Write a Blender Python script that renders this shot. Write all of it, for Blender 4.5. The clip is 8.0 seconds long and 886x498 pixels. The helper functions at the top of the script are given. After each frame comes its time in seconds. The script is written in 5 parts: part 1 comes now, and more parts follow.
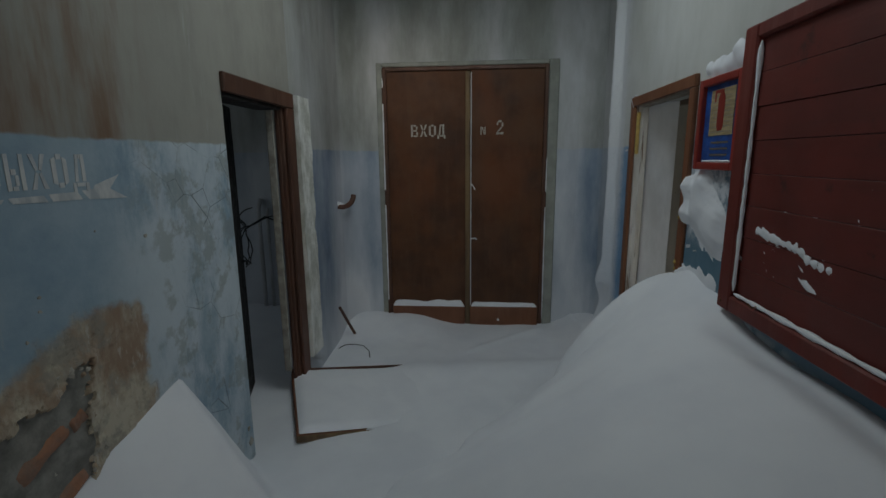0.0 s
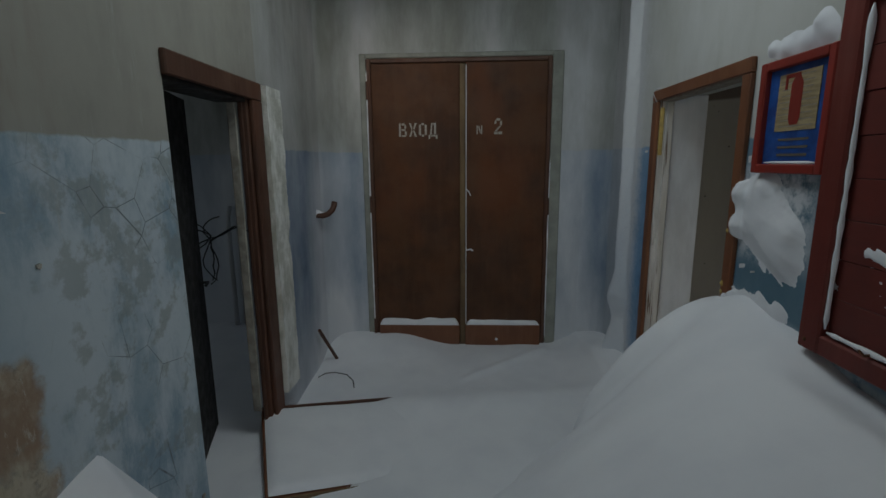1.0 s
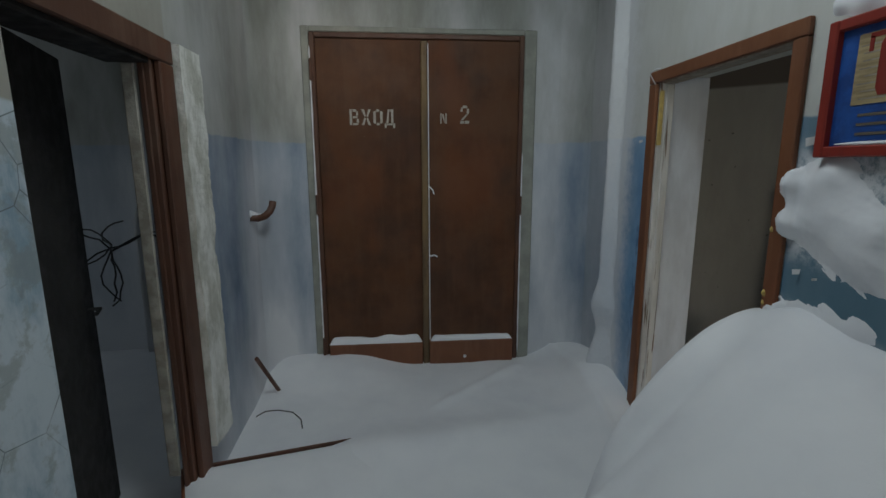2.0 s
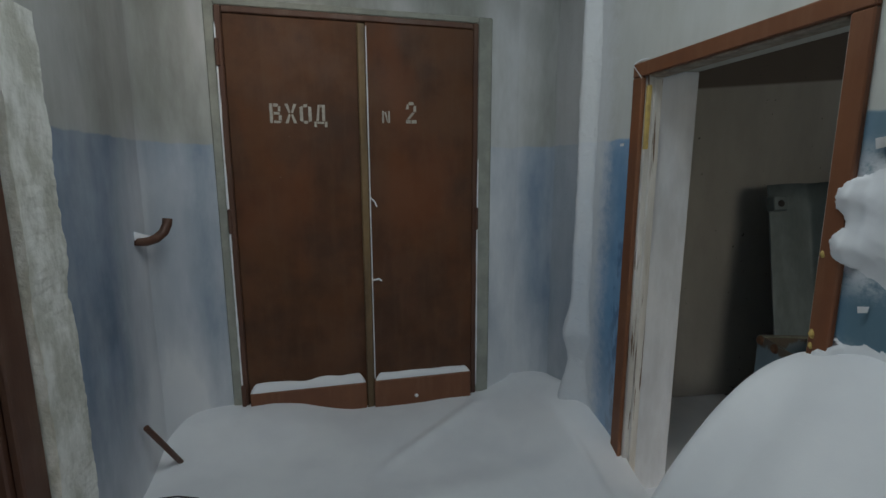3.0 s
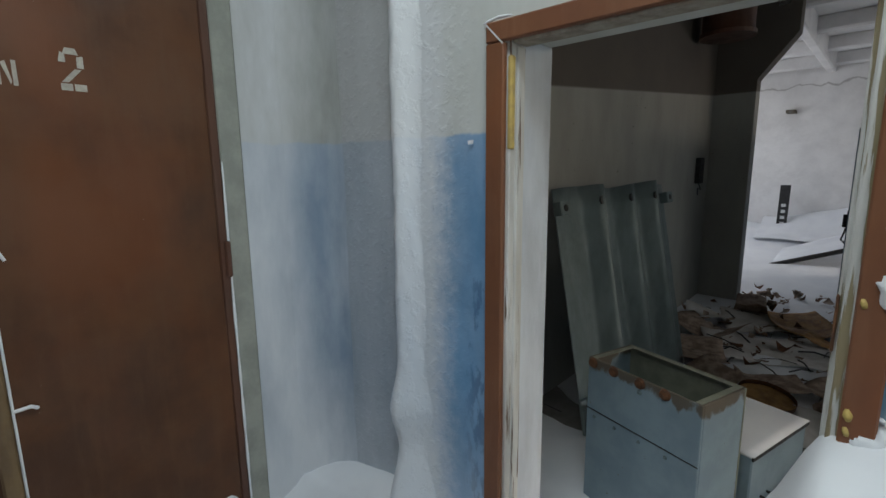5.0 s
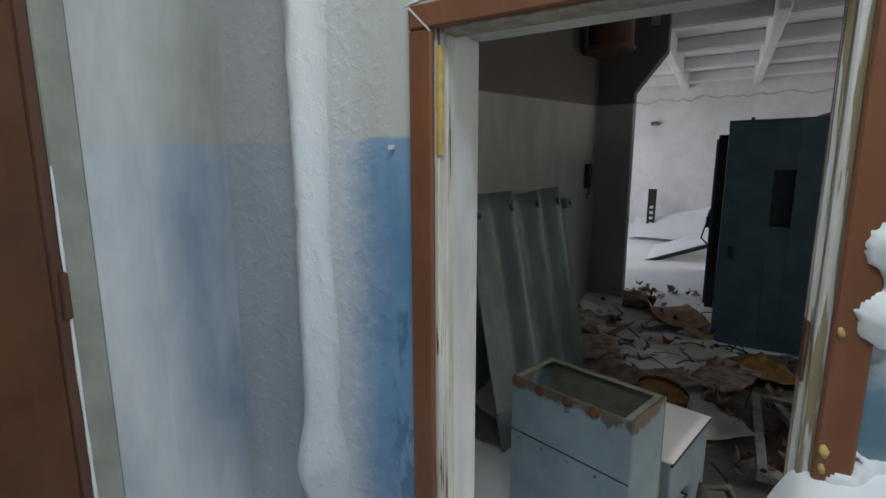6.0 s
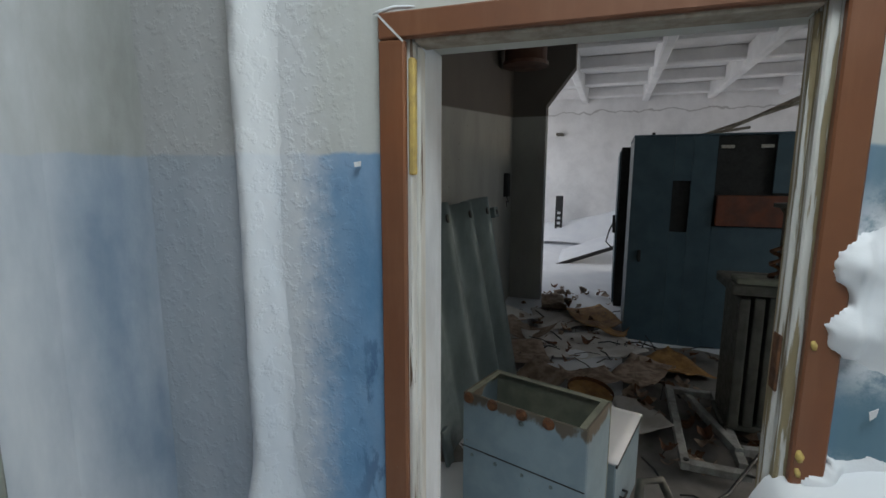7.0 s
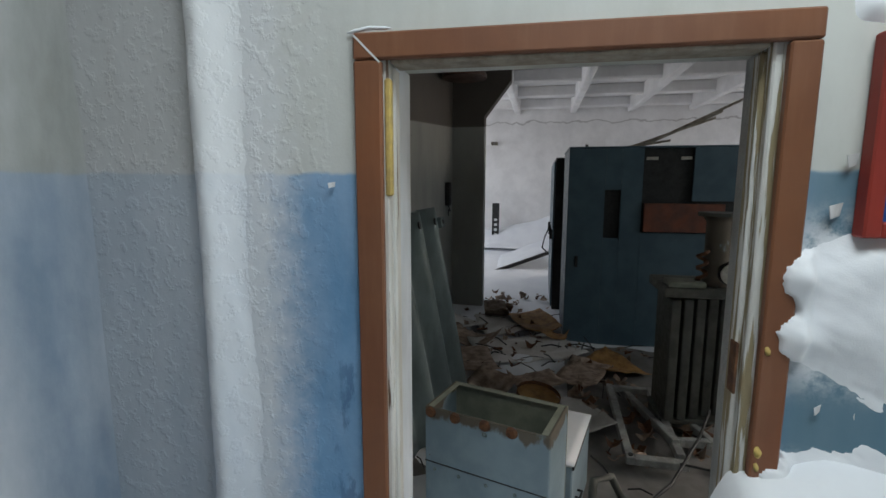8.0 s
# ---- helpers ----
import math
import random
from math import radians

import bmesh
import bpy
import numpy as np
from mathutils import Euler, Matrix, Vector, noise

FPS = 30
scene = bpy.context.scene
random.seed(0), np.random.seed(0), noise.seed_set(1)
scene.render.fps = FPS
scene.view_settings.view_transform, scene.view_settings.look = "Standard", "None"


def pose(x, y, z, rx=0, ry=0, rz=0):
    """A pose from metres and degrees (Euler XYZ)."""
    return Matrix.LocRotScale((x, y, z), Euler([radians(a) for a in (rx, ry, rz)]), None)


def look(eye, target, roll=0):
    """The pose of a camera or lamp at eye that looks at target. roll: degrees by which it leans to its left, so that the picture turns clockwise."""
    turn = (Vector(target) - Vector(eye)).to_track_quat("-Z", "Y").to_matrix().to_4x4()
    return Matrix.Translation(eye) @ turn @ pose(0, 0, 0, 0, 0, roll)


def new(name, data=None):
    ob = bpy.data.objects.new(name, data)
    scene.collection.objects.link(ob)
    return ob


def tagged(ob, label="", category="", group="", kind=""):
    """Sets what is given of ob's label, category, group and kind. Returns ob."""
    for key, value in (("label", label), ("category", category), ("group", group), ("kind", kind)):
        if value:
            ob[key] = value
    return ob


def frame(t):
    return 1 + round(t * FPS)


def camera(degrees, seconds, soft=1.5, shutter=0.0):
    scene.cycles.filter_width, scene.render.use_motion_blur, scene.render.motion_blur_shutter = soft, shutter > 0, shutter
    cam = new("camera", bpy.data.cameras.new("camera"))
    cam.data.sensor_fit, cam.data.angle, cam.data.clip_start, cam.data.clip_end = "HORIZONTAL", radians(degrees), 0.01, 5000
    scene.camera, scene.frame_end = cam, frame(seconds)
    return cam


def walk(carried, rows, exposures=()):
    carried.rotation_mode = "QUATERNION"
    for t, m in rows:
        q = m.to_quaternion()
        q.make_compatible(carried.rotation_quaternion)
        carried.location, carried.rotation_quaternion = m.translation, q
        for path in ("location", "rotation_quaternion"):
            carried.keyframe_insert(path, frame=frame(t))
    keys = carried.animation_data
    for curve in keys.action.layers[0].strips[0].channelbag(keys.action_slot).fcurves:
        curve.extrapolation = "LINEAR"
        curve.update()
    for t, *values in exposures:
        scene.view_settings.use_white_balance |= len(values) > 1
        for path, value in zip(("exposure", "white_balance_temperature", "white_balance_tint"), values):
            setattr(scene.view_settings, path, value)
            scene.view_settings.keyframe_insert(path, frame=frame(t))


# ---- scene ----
cam = camera(87.3, 8.0, soft=1.5)
PATH = [
    (0, (0.121, 0.02, 1.706), (-0.04, 1.976, 1.321), -0.5),
    (0.5, (0.11, 0.313, 1.724), (-0.073, 2.267, 1.338), -0.5),
    (1, (0.009, 0.459, 1.697), (-0.079, 2.422, 1.326), -0.5),
    (1.5, (-0.125, 0.682, 1.628), (-0.076, 2.648, 1.263), -0.3),
    (3, (-0.19, 1.465, 1.629), (0.266, 3.383, 1.297), -0.1),
    (3.5, (-0.157, 1.707, 1.595), (0.491, 3.573, 1.284), -0.1),
    (4, (-0.063, 2.012, 1.617), (0.867, 3.753, 1.291), -0.1),
    (5.3, (-0.04, 2.563, 1.663), (1.519, 3.771, 1.328), -0.5),
    (5.5, (0.011, 2.617, 1.654), (1.622, 3.754, 1.319), -0.3),
    (6, (0.092, 2.681, 1.682), (1.813, 3.646, 1.353), -0.1),
    (6.5, (0.103, 2.751, 1.688), (1.914, 3.538, 1.372), 0.1),
    (7, (0.095, 2.859, 1.715), (1.973, 3.477, 1.41), 0.2),
    (7.5, (0.075, 2.932, 1.744), (1.998, 3.399, 1.455), 0.2),
    (8, (0.073, 2.961, 1.749), (2.022, 3.31, 1.472), 0.1),
]
walk(cam, [(t, look(eye, target, roll)) for t, eye, target, roll in PATH],
     exposures=[(0.0, -0.65), (0.5, -0.8), (1.0, -0.72), (1.7, -0.36), (3.0, -0.12), (4.2, 0.46), (5.3, 0.72), (6.5, 0.82), (8.0, 0.9)])

# ---------------------------------------------------------------- light
world = bpy.data.worlds.new("overcast")
scene.world = world
world.use_nodes = True
wn = world.node_tree
sky = wn.nodes.new("ShaderNodeTexSky")
sky.sky_type = "NISHITA"
sky.sun_disc = False
sky.sun_elevation = radians(28)
sky.sun_rotation = radians(160)
sky.dust_density = 4.0
wn.links.new(sky.outputs["Color"], wn.nodes["Background"].inputs["Color"])
wn.nodes["Background"].inputs["Strength"].default_value = 0.09

sun_data = bpy.data.lights.new("sun", "SUN")
sun_data.energy, sun_data.angle, sun_data.color = 0.8, radians(25), (1.0, 0.97, 0.93)
sun = new("sun", sun_data)
sun.matrix_world = pose(0, 0, 8, 62, 0, 20)


def window_light(name, watts, sx, sy, m, color=(0.86, 0.95, 0.97)):
    data = bpy.data.lights.new(name, "AREA")
    data.shape, data.size, data.size_y = "RECTANGLE", sx, sy
    data.energy, data.color = watts, color
    ob = new(name, data)
    ob.matrix_world = m
    return ob


# the rooms east of the passage stand slightly askew to it
ROOM = pose(0.07, 2.96, 0, 0, 0, -1.6) @ pose(-0.07, -2.915, 0)


def turn_rooms(before):
    """Sets what was built since then into the skew rooms."""
    for ob in list(scene.objects):
        if ob not in before and ob.parent is None:
            ob.matrix_world = ROOM @ ob.matrix_world


# the open entrance behind the walk, and the windows of the far room
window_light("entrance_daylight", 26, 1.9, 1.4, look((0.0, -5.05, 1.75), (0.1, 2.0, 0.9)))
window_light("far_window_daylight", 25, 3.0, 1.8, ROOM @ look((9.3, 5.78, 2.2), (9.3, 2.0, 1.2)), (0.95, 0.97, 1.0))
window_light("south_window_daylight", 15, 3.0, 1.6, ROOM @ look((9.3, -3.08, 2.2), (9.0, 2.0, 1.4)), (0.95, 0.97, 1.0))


# fill that lifts the dark side room, set in an added window opening
window_light("side_room_fill", 5, 1.2, 1.2, look((-4.35, 3.3, 2.0), (-1.5, 3.3, 1.0)))
window_light("roof_hole_daylight", 25, 0.95, 1.25, look((0.05, 2.45, 3.42), (0.05, 2.4501, 0.0)))
# fill for the plant room, in a south window added out of view
window_light("plant_room_fill", 11, 2.2, 1.4, ROOM @ look((3.2, -1.68, 2.1), (3.0, 2.5, 0.9)))


# ---------------------------------------------------------------- materials
class Mat:
    """A node material, with short ways to make the nodes."""

    def __init__(self, name, rough=0.7, metal=0.0):
        self.m = bpy.data.materials.new(name)
        self.m.use_nodes = True
        self.t = self.m.node_tree
        self.b = self.t.nodes["Principled BSDF"]
        self.b.inputs["Roughness"].default_value = rough
        self.b.inputs["Metallic"].default_value = metal
        self.pos = self.t.nodes.new("ShaderNodeNewGeometry").outputs["Position"]

    def put(self, socket, value):
        if isinstance(value, bpy.types.NodeSocket):
            self.t.links.new(value, socket)
        elif value is not None:
            socket.default_value = value

    def noise(self, scale, detail=4, rough=0.55, stretch=None, out="Fac", at=None):
        n = self.t.nodes.new("ShaderNodeTexNoise")
        n.inputs["Scale"].default_value, n.inputs["Detail"].default_value, n.inputs["Roughness"].default_value = scale, detail, rough
        v = at or self.pos
        if stretch:
            mp = self.t.nodes.new("ShaderNodeMapping")
            self.t.links.new(v, mp.inputs["Vector"])
            mp.inputs["Scale"].default_value = stretch
            v = mp.outputs["Vector"]
        self.t.links.new(v, n.inputs["Vector"])
        return n.outputs[out]

    def voronoi(self, scale, feature="DISTANCE_TO_EDGE"):
        n = self.t.nodes.new("ShaderNodeTexVoronoi")
        n.feature = feature
        n.inputs["Scale"].default_value = scale
        self.t.links.new(self.pos, n.inputs["Vector"])
        return n.outputs["Distance"]

    def axis(self, which):
        n = self.t.nodes.new("ShaderNodeSeparateXYZ")
        self.t.links.new(self.pos, n.inputs[0])
        return n.outputs[which]

    def math(self, op, a, b=None, clamp=False):
        n = self.t.nodes.new("ShaderNodeMath")
        n.operation, n.use_clamp = op, clamp
        self.put(n.inputs[0], a)
        self.put(n.inputs[1], b)
        return n.outputs[0]

    def ramp(self, v, lo, hi, a=0.0, b=1.0):
        n = self.t.nodes.new("ShaderNodeMapRange")
        n.interpolation_type = "SMOOTHSTEP"
        self.put(n.inputs["Value"], v)
        for k, q in (("From Min", lo), ("From Max", hi), ("To Min", a), ("To Max", b)):
            n.inputs[k].default_value = q
        return n.outputs["Result"]

    def mix(self, f, a, b):
        n = self.t.nodes.new("ShaderNodeMix")
        n.data_type = "RGBA"
        self.put(n.inputs[0], f)
        for s, c in ((n.inputs[6], a), (n.inputs[7], b)):
            self.put(s, c if isinstance(c, bpy.types.NodeSocket) else (*c, 1.0))
        return n.outputs[2]

    def color(self, c):
        self.put(self.b.inputs["Base Color"], c if isinstance(c, bpy.types.NodeSocket) else (*c, 1.0))
        return self

    def roughness(self, r):
        self.put(self.b.inputs["Roughness"], r)
        return self

    def bump(self, h, strength=0.3, dist=0.01):
        n = self.t.nodes.new("ShaderNodeBump")
        n.inputs["Strength"].default_value, n.inputs["Distance"].default_value = strength, dist
        self.t.links.new(h, n.inputs["Height"])
        old = self.b.inputs["Normal"].links
        if old:
            self.t.links.new(old[0].from_socket, n.inputs["Normal"])
        self.t.links.new(n.outputs[0], self.b.inputs["Normal"])
        return self


def speckled(name, a, b, scale=8, rough=0.7, metal=0.0, stretch=None, bump=0.2, fine=90, dist=0.004):
    """Two tones in large patches, fine grain in the relief."""
    m = Mat(name, rough, metal)
    m.color(m.mix(m.ramp(m.noise(scale, 6, 0.6, stretch), 0.35, 0.65), a, b))
    m.roughness(m.ramp(m.noise(scale * 3, 3), 0.3, 0.7, max(rough - 0.12, 0.05), min(rough + 0.12, 1)))
    m.bump(m.noise(fine, 4), bump, dist)
    return m.m


def near(m, which, centre, half, soft, wobble=None):
    """1 within half of centre along an axis, falling to 0 over soft; wobble shifts the edge."""
    d = m.math("ABSOLUTE", m.math("SUBTRACT", m.axis(which), centre))
    if wobble is not None:
        d = m.math("ADD", d, wobble)
    return m.ramp(d, half, half + soft, 1.0, 0.0)


BLUE_LINE = 1.775


def wall_paint(name, blue_a, blue_b, white_a, white_b, extra=None, rough=0.75):
    """Whitewash above, oil paint up to shoulder height below, worn and stained."""
    m = Mat(name, rough)
    wob = m.math("MULTIPLY", m.math("SUBTRACT", m.noise(9, 3), 0.5), 0.03)
    low = m.ramp(m.math("ADD", m.axis("Z"), wob), BLUE_LINE - 0.006, BLUE_LINE + 0.006, 1.0, 0.0)
    blue = m.mix(m.ramp(m.noise(3.0, 7, 0.65), 0.3, 0.7), blue_a, blue_b)
    white = m.mix(m.ramp(m.noise(2.2, 7, 0.65, (1, 1, 0.35)), 0.35, 0.68), white_a, white_b)
    c = m.mix(low, white, blue)
    if extra:
        c = extra(m, c, low)
    m.color(c)
    m.roughness(m.ramp(m.noise(6, 4), 0.3, 0.7, rough - 0.2, rough + 0.1))
    m.bump(m.noise(11, 4), 0.12, 0.015)
    m.bump(m.noise(140, 3), 0.08, 0.003)
    return m.m


def left_wear(m, c, low):
    Y, Z = m.math("SUBTRACT", m.axis("Y"), 0.065), m.math("SUBTRACT", m.axis("Z"), 0.04)
    big = m.noise(2.6, 6, 0.65)
    # pale scuffed and washed-out paint by the doorway
    scuff = m.math("MULTIPLY", m.ramp(m.noise(4.5, 8, 0.7, (1, 1, 0.45)), 0.34, 0.56), m.ramp(Y, 1.25, 1.6))
    c = m.mix(m.math("MULTIPLY", m.math("MULTIPLY", scuff, low), 0.72), c, (0.60, 0.66, 0.69))
    blotch = m.math("MULTIPLY", m.ramp(m.noise(7, 6, 0.7), 0.5, 0.6), m.ramp(Y, 1.3, 1.7))
    c = m.mix(m.math("MULTIPLY", m.math("MULTIPLY", blotch, low), 0.55), c, (0.24, 0.26, 0.24))
    streak = m.ramp(m.noise(16, 7, 0.7, (1, 1, 0.12)), 0.6, 0.72)
    c = m.mix(m.math("MULTIPLY", streak, 0.55), c, (0.40, 0.41, 0.39))
    # hairline cracks
    crack = m.math("MULTIPLY", m.ramp(m.voronoi(5.5), 0.0, 0.012, 1, 0), m.ramp(big, 0.45, 0.6))
    c = m.mix(m.math("MULTIPLY", m.math("MULTIPLY", crack, low), m.ramp(Y, 1.4, 1.7)), c, (0.13, 0.15, 0.16))
    # brown damp stains running down the whitewash
    damp = m.math("MULTIPLY", m.ramp(m.noise(3.4, 6, 0.6, (1, 1, 0.18)), 0.40, 0.58), m.ramp(Y, 1.75, 1.45))
    c = m.mix(m.math("MULTIPLY", damp, m.math("SUBTRACT", 1.0, low)), c, (0.20, 0.12, 0.075))
    # paint gone at the foot: ochre plaster, and bare render inside it
    wob = m.math("MULTIPLY", m.math("SUBTRACT", m.noise(5, 6, 0.6), 0.5), 0.34)
    edge = m.math("ADD", Z, m.math("ADD", wob, m.math("MULTIPLY", m.math("SUBTRACT", Y, 1.2), -0.18)))
    gone = m.math("MULTIPLY", m.ramp(edge, 1.20, 1.13), m.ramp(m.math("ADD", Y, m.math("MULTIPLY", wob, 0.5)), 1.47, 1.44))
    ochre = m.mix(m.ramp(m.noise(5, 7, 0.7, (1, 1, 0.5)), 0.38, 0.62), (0.50, 0.45, 0.35), (0.30, 0.205, 0.14))
    ochre = m.mix(m.ramp(m.noise(7, 7, 0.7), 0.48, 0.60, 0.0, 0.8), ochre, (0.27, 0.25, 0.21))
    ochre = m.mix(m.ramp(m.noise(24, 6, 0.7, (1, 1, 0.3)), 0.58, 0.66, 0.0, 0.5), ochre, (0.58, 0.55, 0.48))
    chip = m.ramp(m.noise(11, 8, 0.72), 0.55, 0.575)
    m.bump(m.math("MULTIPLY", chip, gone), 0.6, 0.006)
    c = m.mix(gone, c, ochre)
    m.bump(m.math("SUBTRACT", 1.0, gone), 0.5, 0.004)
    return c


def rime(amount, ys=None, lowest=0.5, xs=False, ws=None):
    """Hoarfrost that clings in patches, thicker towards the drifts."""

    def extra(m, c, low):
        f = m.ramp(m.noise(2.4, 7, 0.6, (1, 1, 0.3)), 0.3, 0.75, 0.0, amount)
        if ys:
            # shade painted into the corner behind the frost ridge, as duller wall colour
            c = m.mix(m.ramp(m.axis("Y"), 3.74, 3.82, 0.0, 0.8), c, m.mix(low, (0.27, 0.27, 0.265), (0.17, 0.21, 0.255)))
            f = m.math("MULTIPLY", f, m.ramp(m.axis("Y"), 2.3, 2.6, 0.25, 1.0))
        f = m.math("ADD", f, m.ramp(m.axis("Z"), 0.9, 0.15, 0.0, lowest))
        if ys:
            f = m.math("ADD", f, m.ramp(m.math("ADD", m.axis("Y"), m.math("MULTIPLY", m.math("SUBTRACT", m.noise(22, 6, 0.7), 0.5), 0.14)), ys[0], ys[1], 0.0, 0.75))
            # less frost past the ridge, so the painted shade stays dark
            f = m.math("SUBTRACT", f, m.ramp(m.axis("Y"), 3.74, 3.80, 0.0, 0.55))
            lumps = m.math("MULTIPLY", m.ramp(m.noise(28, 4), 0.5, 0.62), m.ramp(m.axis("Y"), 3.38, 3.6))
            m.bump(lumps, 0.2, 0.014)
            m.bump(m.math("MULTIPLY", m.noise(30, 4, 0.5, (1, 1, 0.6)), m.ramp(m.axis("Y"), 3.72, 3.85)), 0.12, 0.010)
            drip = m.math("MULTIPLY", m.ramp(m.noise(16, 6, 0.65, (1, 1, 0.35)), 0.5, 0.58), m.math("MULTIPLY", near(m, "Y", 3.36, 0.03, 0.10), m.ramp(m.axis("Z"), 1.45, 1.2)))
            c = m.mix(drip, c, (0.05, 0.15, 0.30))
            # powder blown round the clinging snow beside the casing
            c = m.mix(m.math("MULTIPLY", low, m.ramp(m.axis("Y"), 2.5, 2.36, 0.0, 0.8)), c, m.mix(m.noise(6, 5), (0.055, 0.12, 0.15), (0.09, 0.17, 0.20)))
            haze = m.math("MULTIPLY", near(m, "Y", 2.22, 0.12, 0.16), near(m, "Z", 1.5, 0.10, 0.14))
            haze = m.math("ADD", haze, m.ramp(m.math("ADD", m.axis("Z"), m.math("MULTIPLY", m.axis("Y"), -0.15)), 0.84, 0.76, 0.0, 0.8))
            haze = m.math("MULTIPLY", haze, m.ramp(m.axis("Y"), 2.62, 2.5))
            f = m.math("ADD", f, m.math("MULTIPLY", haze, m.ramp(m.noise(19, 6, 0.7), 0.32, 0.6)))
        if ws:
            f = m.math("ADD", f, m.math("MULTIPLY", m.ramp(m.axis("Y"), ws[0], ws[1], 0.0, 0.5), m.ramp(m.axis("Z"), 2.0, 1.5)))
        if xs:
            f = m.math("ADD", f, m.math("MULTIPLY", m.ramp(m.axis("X"), -0.88, -1.0, 0.0, 0.45), m.ramp(m.axis("Z"), 2.0, 1.5)))
            f = m.math("ADD", f, m.math("MULTIPLY", near(m, "X", 0.88, 0.07, 0.14), 0.36))
        f = m.math("MINIMUM", f, 0.92)
        return m.mix(f, c, (0.72, 0.74, 0.77))

    return extra


M_LEFT = wall_paint("worn_left_wall_paint", (0.34, 0.43, 0.49), (0.22, 0.32, 0.40), (0.33, 0.32, 0.28), (0.24, 0.23, 0.20), left_wear)
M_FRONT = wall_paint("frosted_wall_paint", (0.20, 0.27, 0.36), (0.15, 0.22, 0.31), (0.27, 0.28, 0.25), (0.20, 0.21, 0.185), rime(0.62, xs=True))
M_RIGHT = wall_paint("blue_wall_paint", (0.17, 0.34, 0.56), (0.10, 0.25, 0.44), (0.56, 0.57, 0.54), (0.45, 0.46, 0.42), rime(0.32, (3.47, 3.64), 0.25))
# the blue paint again, darkened for the shade at the west wall's end
M_WEST = wall_paint("shaded_blue_wall_paint", (0.13, 0.19, 0.28), (0.10, 0.15, 0.22), (0.30, 0.30, 0.27), (0.22, 0.22, 0.20), rime(0.45, ws=(3.5, 3.98)))
M_CEIL = speckled("grey_ceiling_plaster", (0.42, 0.42, 0.40), (0.32, 0.32, 0.30), 3)
M_CONC = speckled("concrete_floor", (0.22, 0.21, 0.20), (0.15, 0.14, 0.13), 4, 0.85)


def room_paint():
    m = Mat("room_wall_paint", 0.7)
    pale = m.mix(m.ramp(m.noise(2.0, 7, 0.6, (1, 1, 0.4)), 0.3, 0.7), (0.37, 0.37, 0.345), (0.29, 0.29, 0.27))
    dark = m.mix(m.noise(3, 5), (0.13, 0.11, 0.09), (0.09, 0.075, 0.065))
    line = m.math("SUBTRACT", m.axis("Z"), m.math("MULTIPLY", m.axis("X"), 0.085))
    c = m.mix(m.ramp(line, 1.955, 1.975), pale, dark)
    pits = m.ramp(m.noise(26, 2), 0.72, 0.76)
    m.color(m.mix(pits, c, (0.06, 0.055, 0.05)))
    m.bump(m.noise(20, 5), 0.25, 0.01)
    return m.m


M_ROOM = room_paint()


def far_paint():
    m = Mat("whitewash", 0.8)
    c = m.mix(m.ramp(m.noise(1.8, 7, 0.65), 0.35, 0.7), (0.78, 0.77, 0.77), (0.66, 0.65, 0.65))
    wig = m.math("MULTIPLY", m.math("SUBTRACT", m.noise(2.5, 5), 0.5), 0.3)
    line = m.math("ABSOLUTE", m.math("SUBTRACT", m.math("ADD", m.axis("Z"), wig), 3.2))
    c = m.mix(m.ramp(line, 0.0, 0.025, 0.7, 0.0), c, (0.3, 0.28, 0.27))
    m.color(c)
    m.bump(m.noise(6, 6), 0.4, 0.03)
    return m.m


M_FAR = far_paint()


def snow_mat():
    m = Mat("snow", 0.6)
    m.color(m.mix(m.ramp(m.noise(3, 5), 0.35, 0.7), (0.80, 0.82, 0.85), (0.74, 0.76, 0.80)))
    m.bump(m.noise(7, 5, 0.5, (1, 0.5, 1)), 0.12, 0.03)
    m.bump(m.noise(260, 3), 0.15, 0.003)
    return m.m


M_SNOW = snow_mat()


def board_paint(name, a, b, wear, rough=0.5, stretch=(1, 1, 0.12), stains=0.0):
    """Oil paint on board: streaks along the grain, faded and scuffed spots."""
    m = Mat(name, rough)
    c = m.mix(m.ramp(m.noise(3.0, 6, 0.6), 0.3, 0.7), a, b)
    c = m.mix(m.ramp(m.noise(18, 5, 0.6, stretch), 0.45, 0.75, 0.0, 0.4), c, wear)
    c = m.mix(m.ramp(m.noise(2.1, 4, 0.5, (1, 1, 0.5)), 0.5, 0.7, 0.0, 0.6), c, tuple(q * k for q, k in zip(a, (1.45, 1.15, 0.9))))
    c = m.mix(m.ramp(m.noise(60, 3), 0.76, 0.80, 0.0, 0.5), c, (0.45, 0.40, 0.36))
    if stains:
        c = m.mix(m.ramp(m.noise(6.5, 5, 0.6), 0.60, 0.70, 0.0, stains), c, (0.03, 0.012, 0.01))
    m.color(c)
    m.roughness(m.ramp(m.noise(5, 5), 0.3, 0.7, rough - 0.05, rough + 0.12))
    m.bump(m.noise(30, 5, 0.6, stretch), 0.2, 0.006)
    return m.m


M_DOOR = board_paint("brown_door_paint", (0.104, 0.038, 0.011), (0.058, 0.021, 0.007), (0.105, 0.05, 0.024), 0.66)
M_CASING = board_paint("brown_casing_paint", (0.20, 0.078, 0.034), (0.15, 0.056, 0.026), (0.25, 0.12, 0.065))
M_CASING_DARK = board_paint("dark_brown_casing_paint", (0.10, 0.042, 0.024), (0.07, 0.03, 0.018), (0.16, 0.10, 0.07))
M_RED = board_paint("red_board_paint", (0.15, 0.024, 0.017), (0.105, 0.019, 0.014), (0.07, 0.02, 0.015), 0.5, (1, 0.12, 1), 0.7)
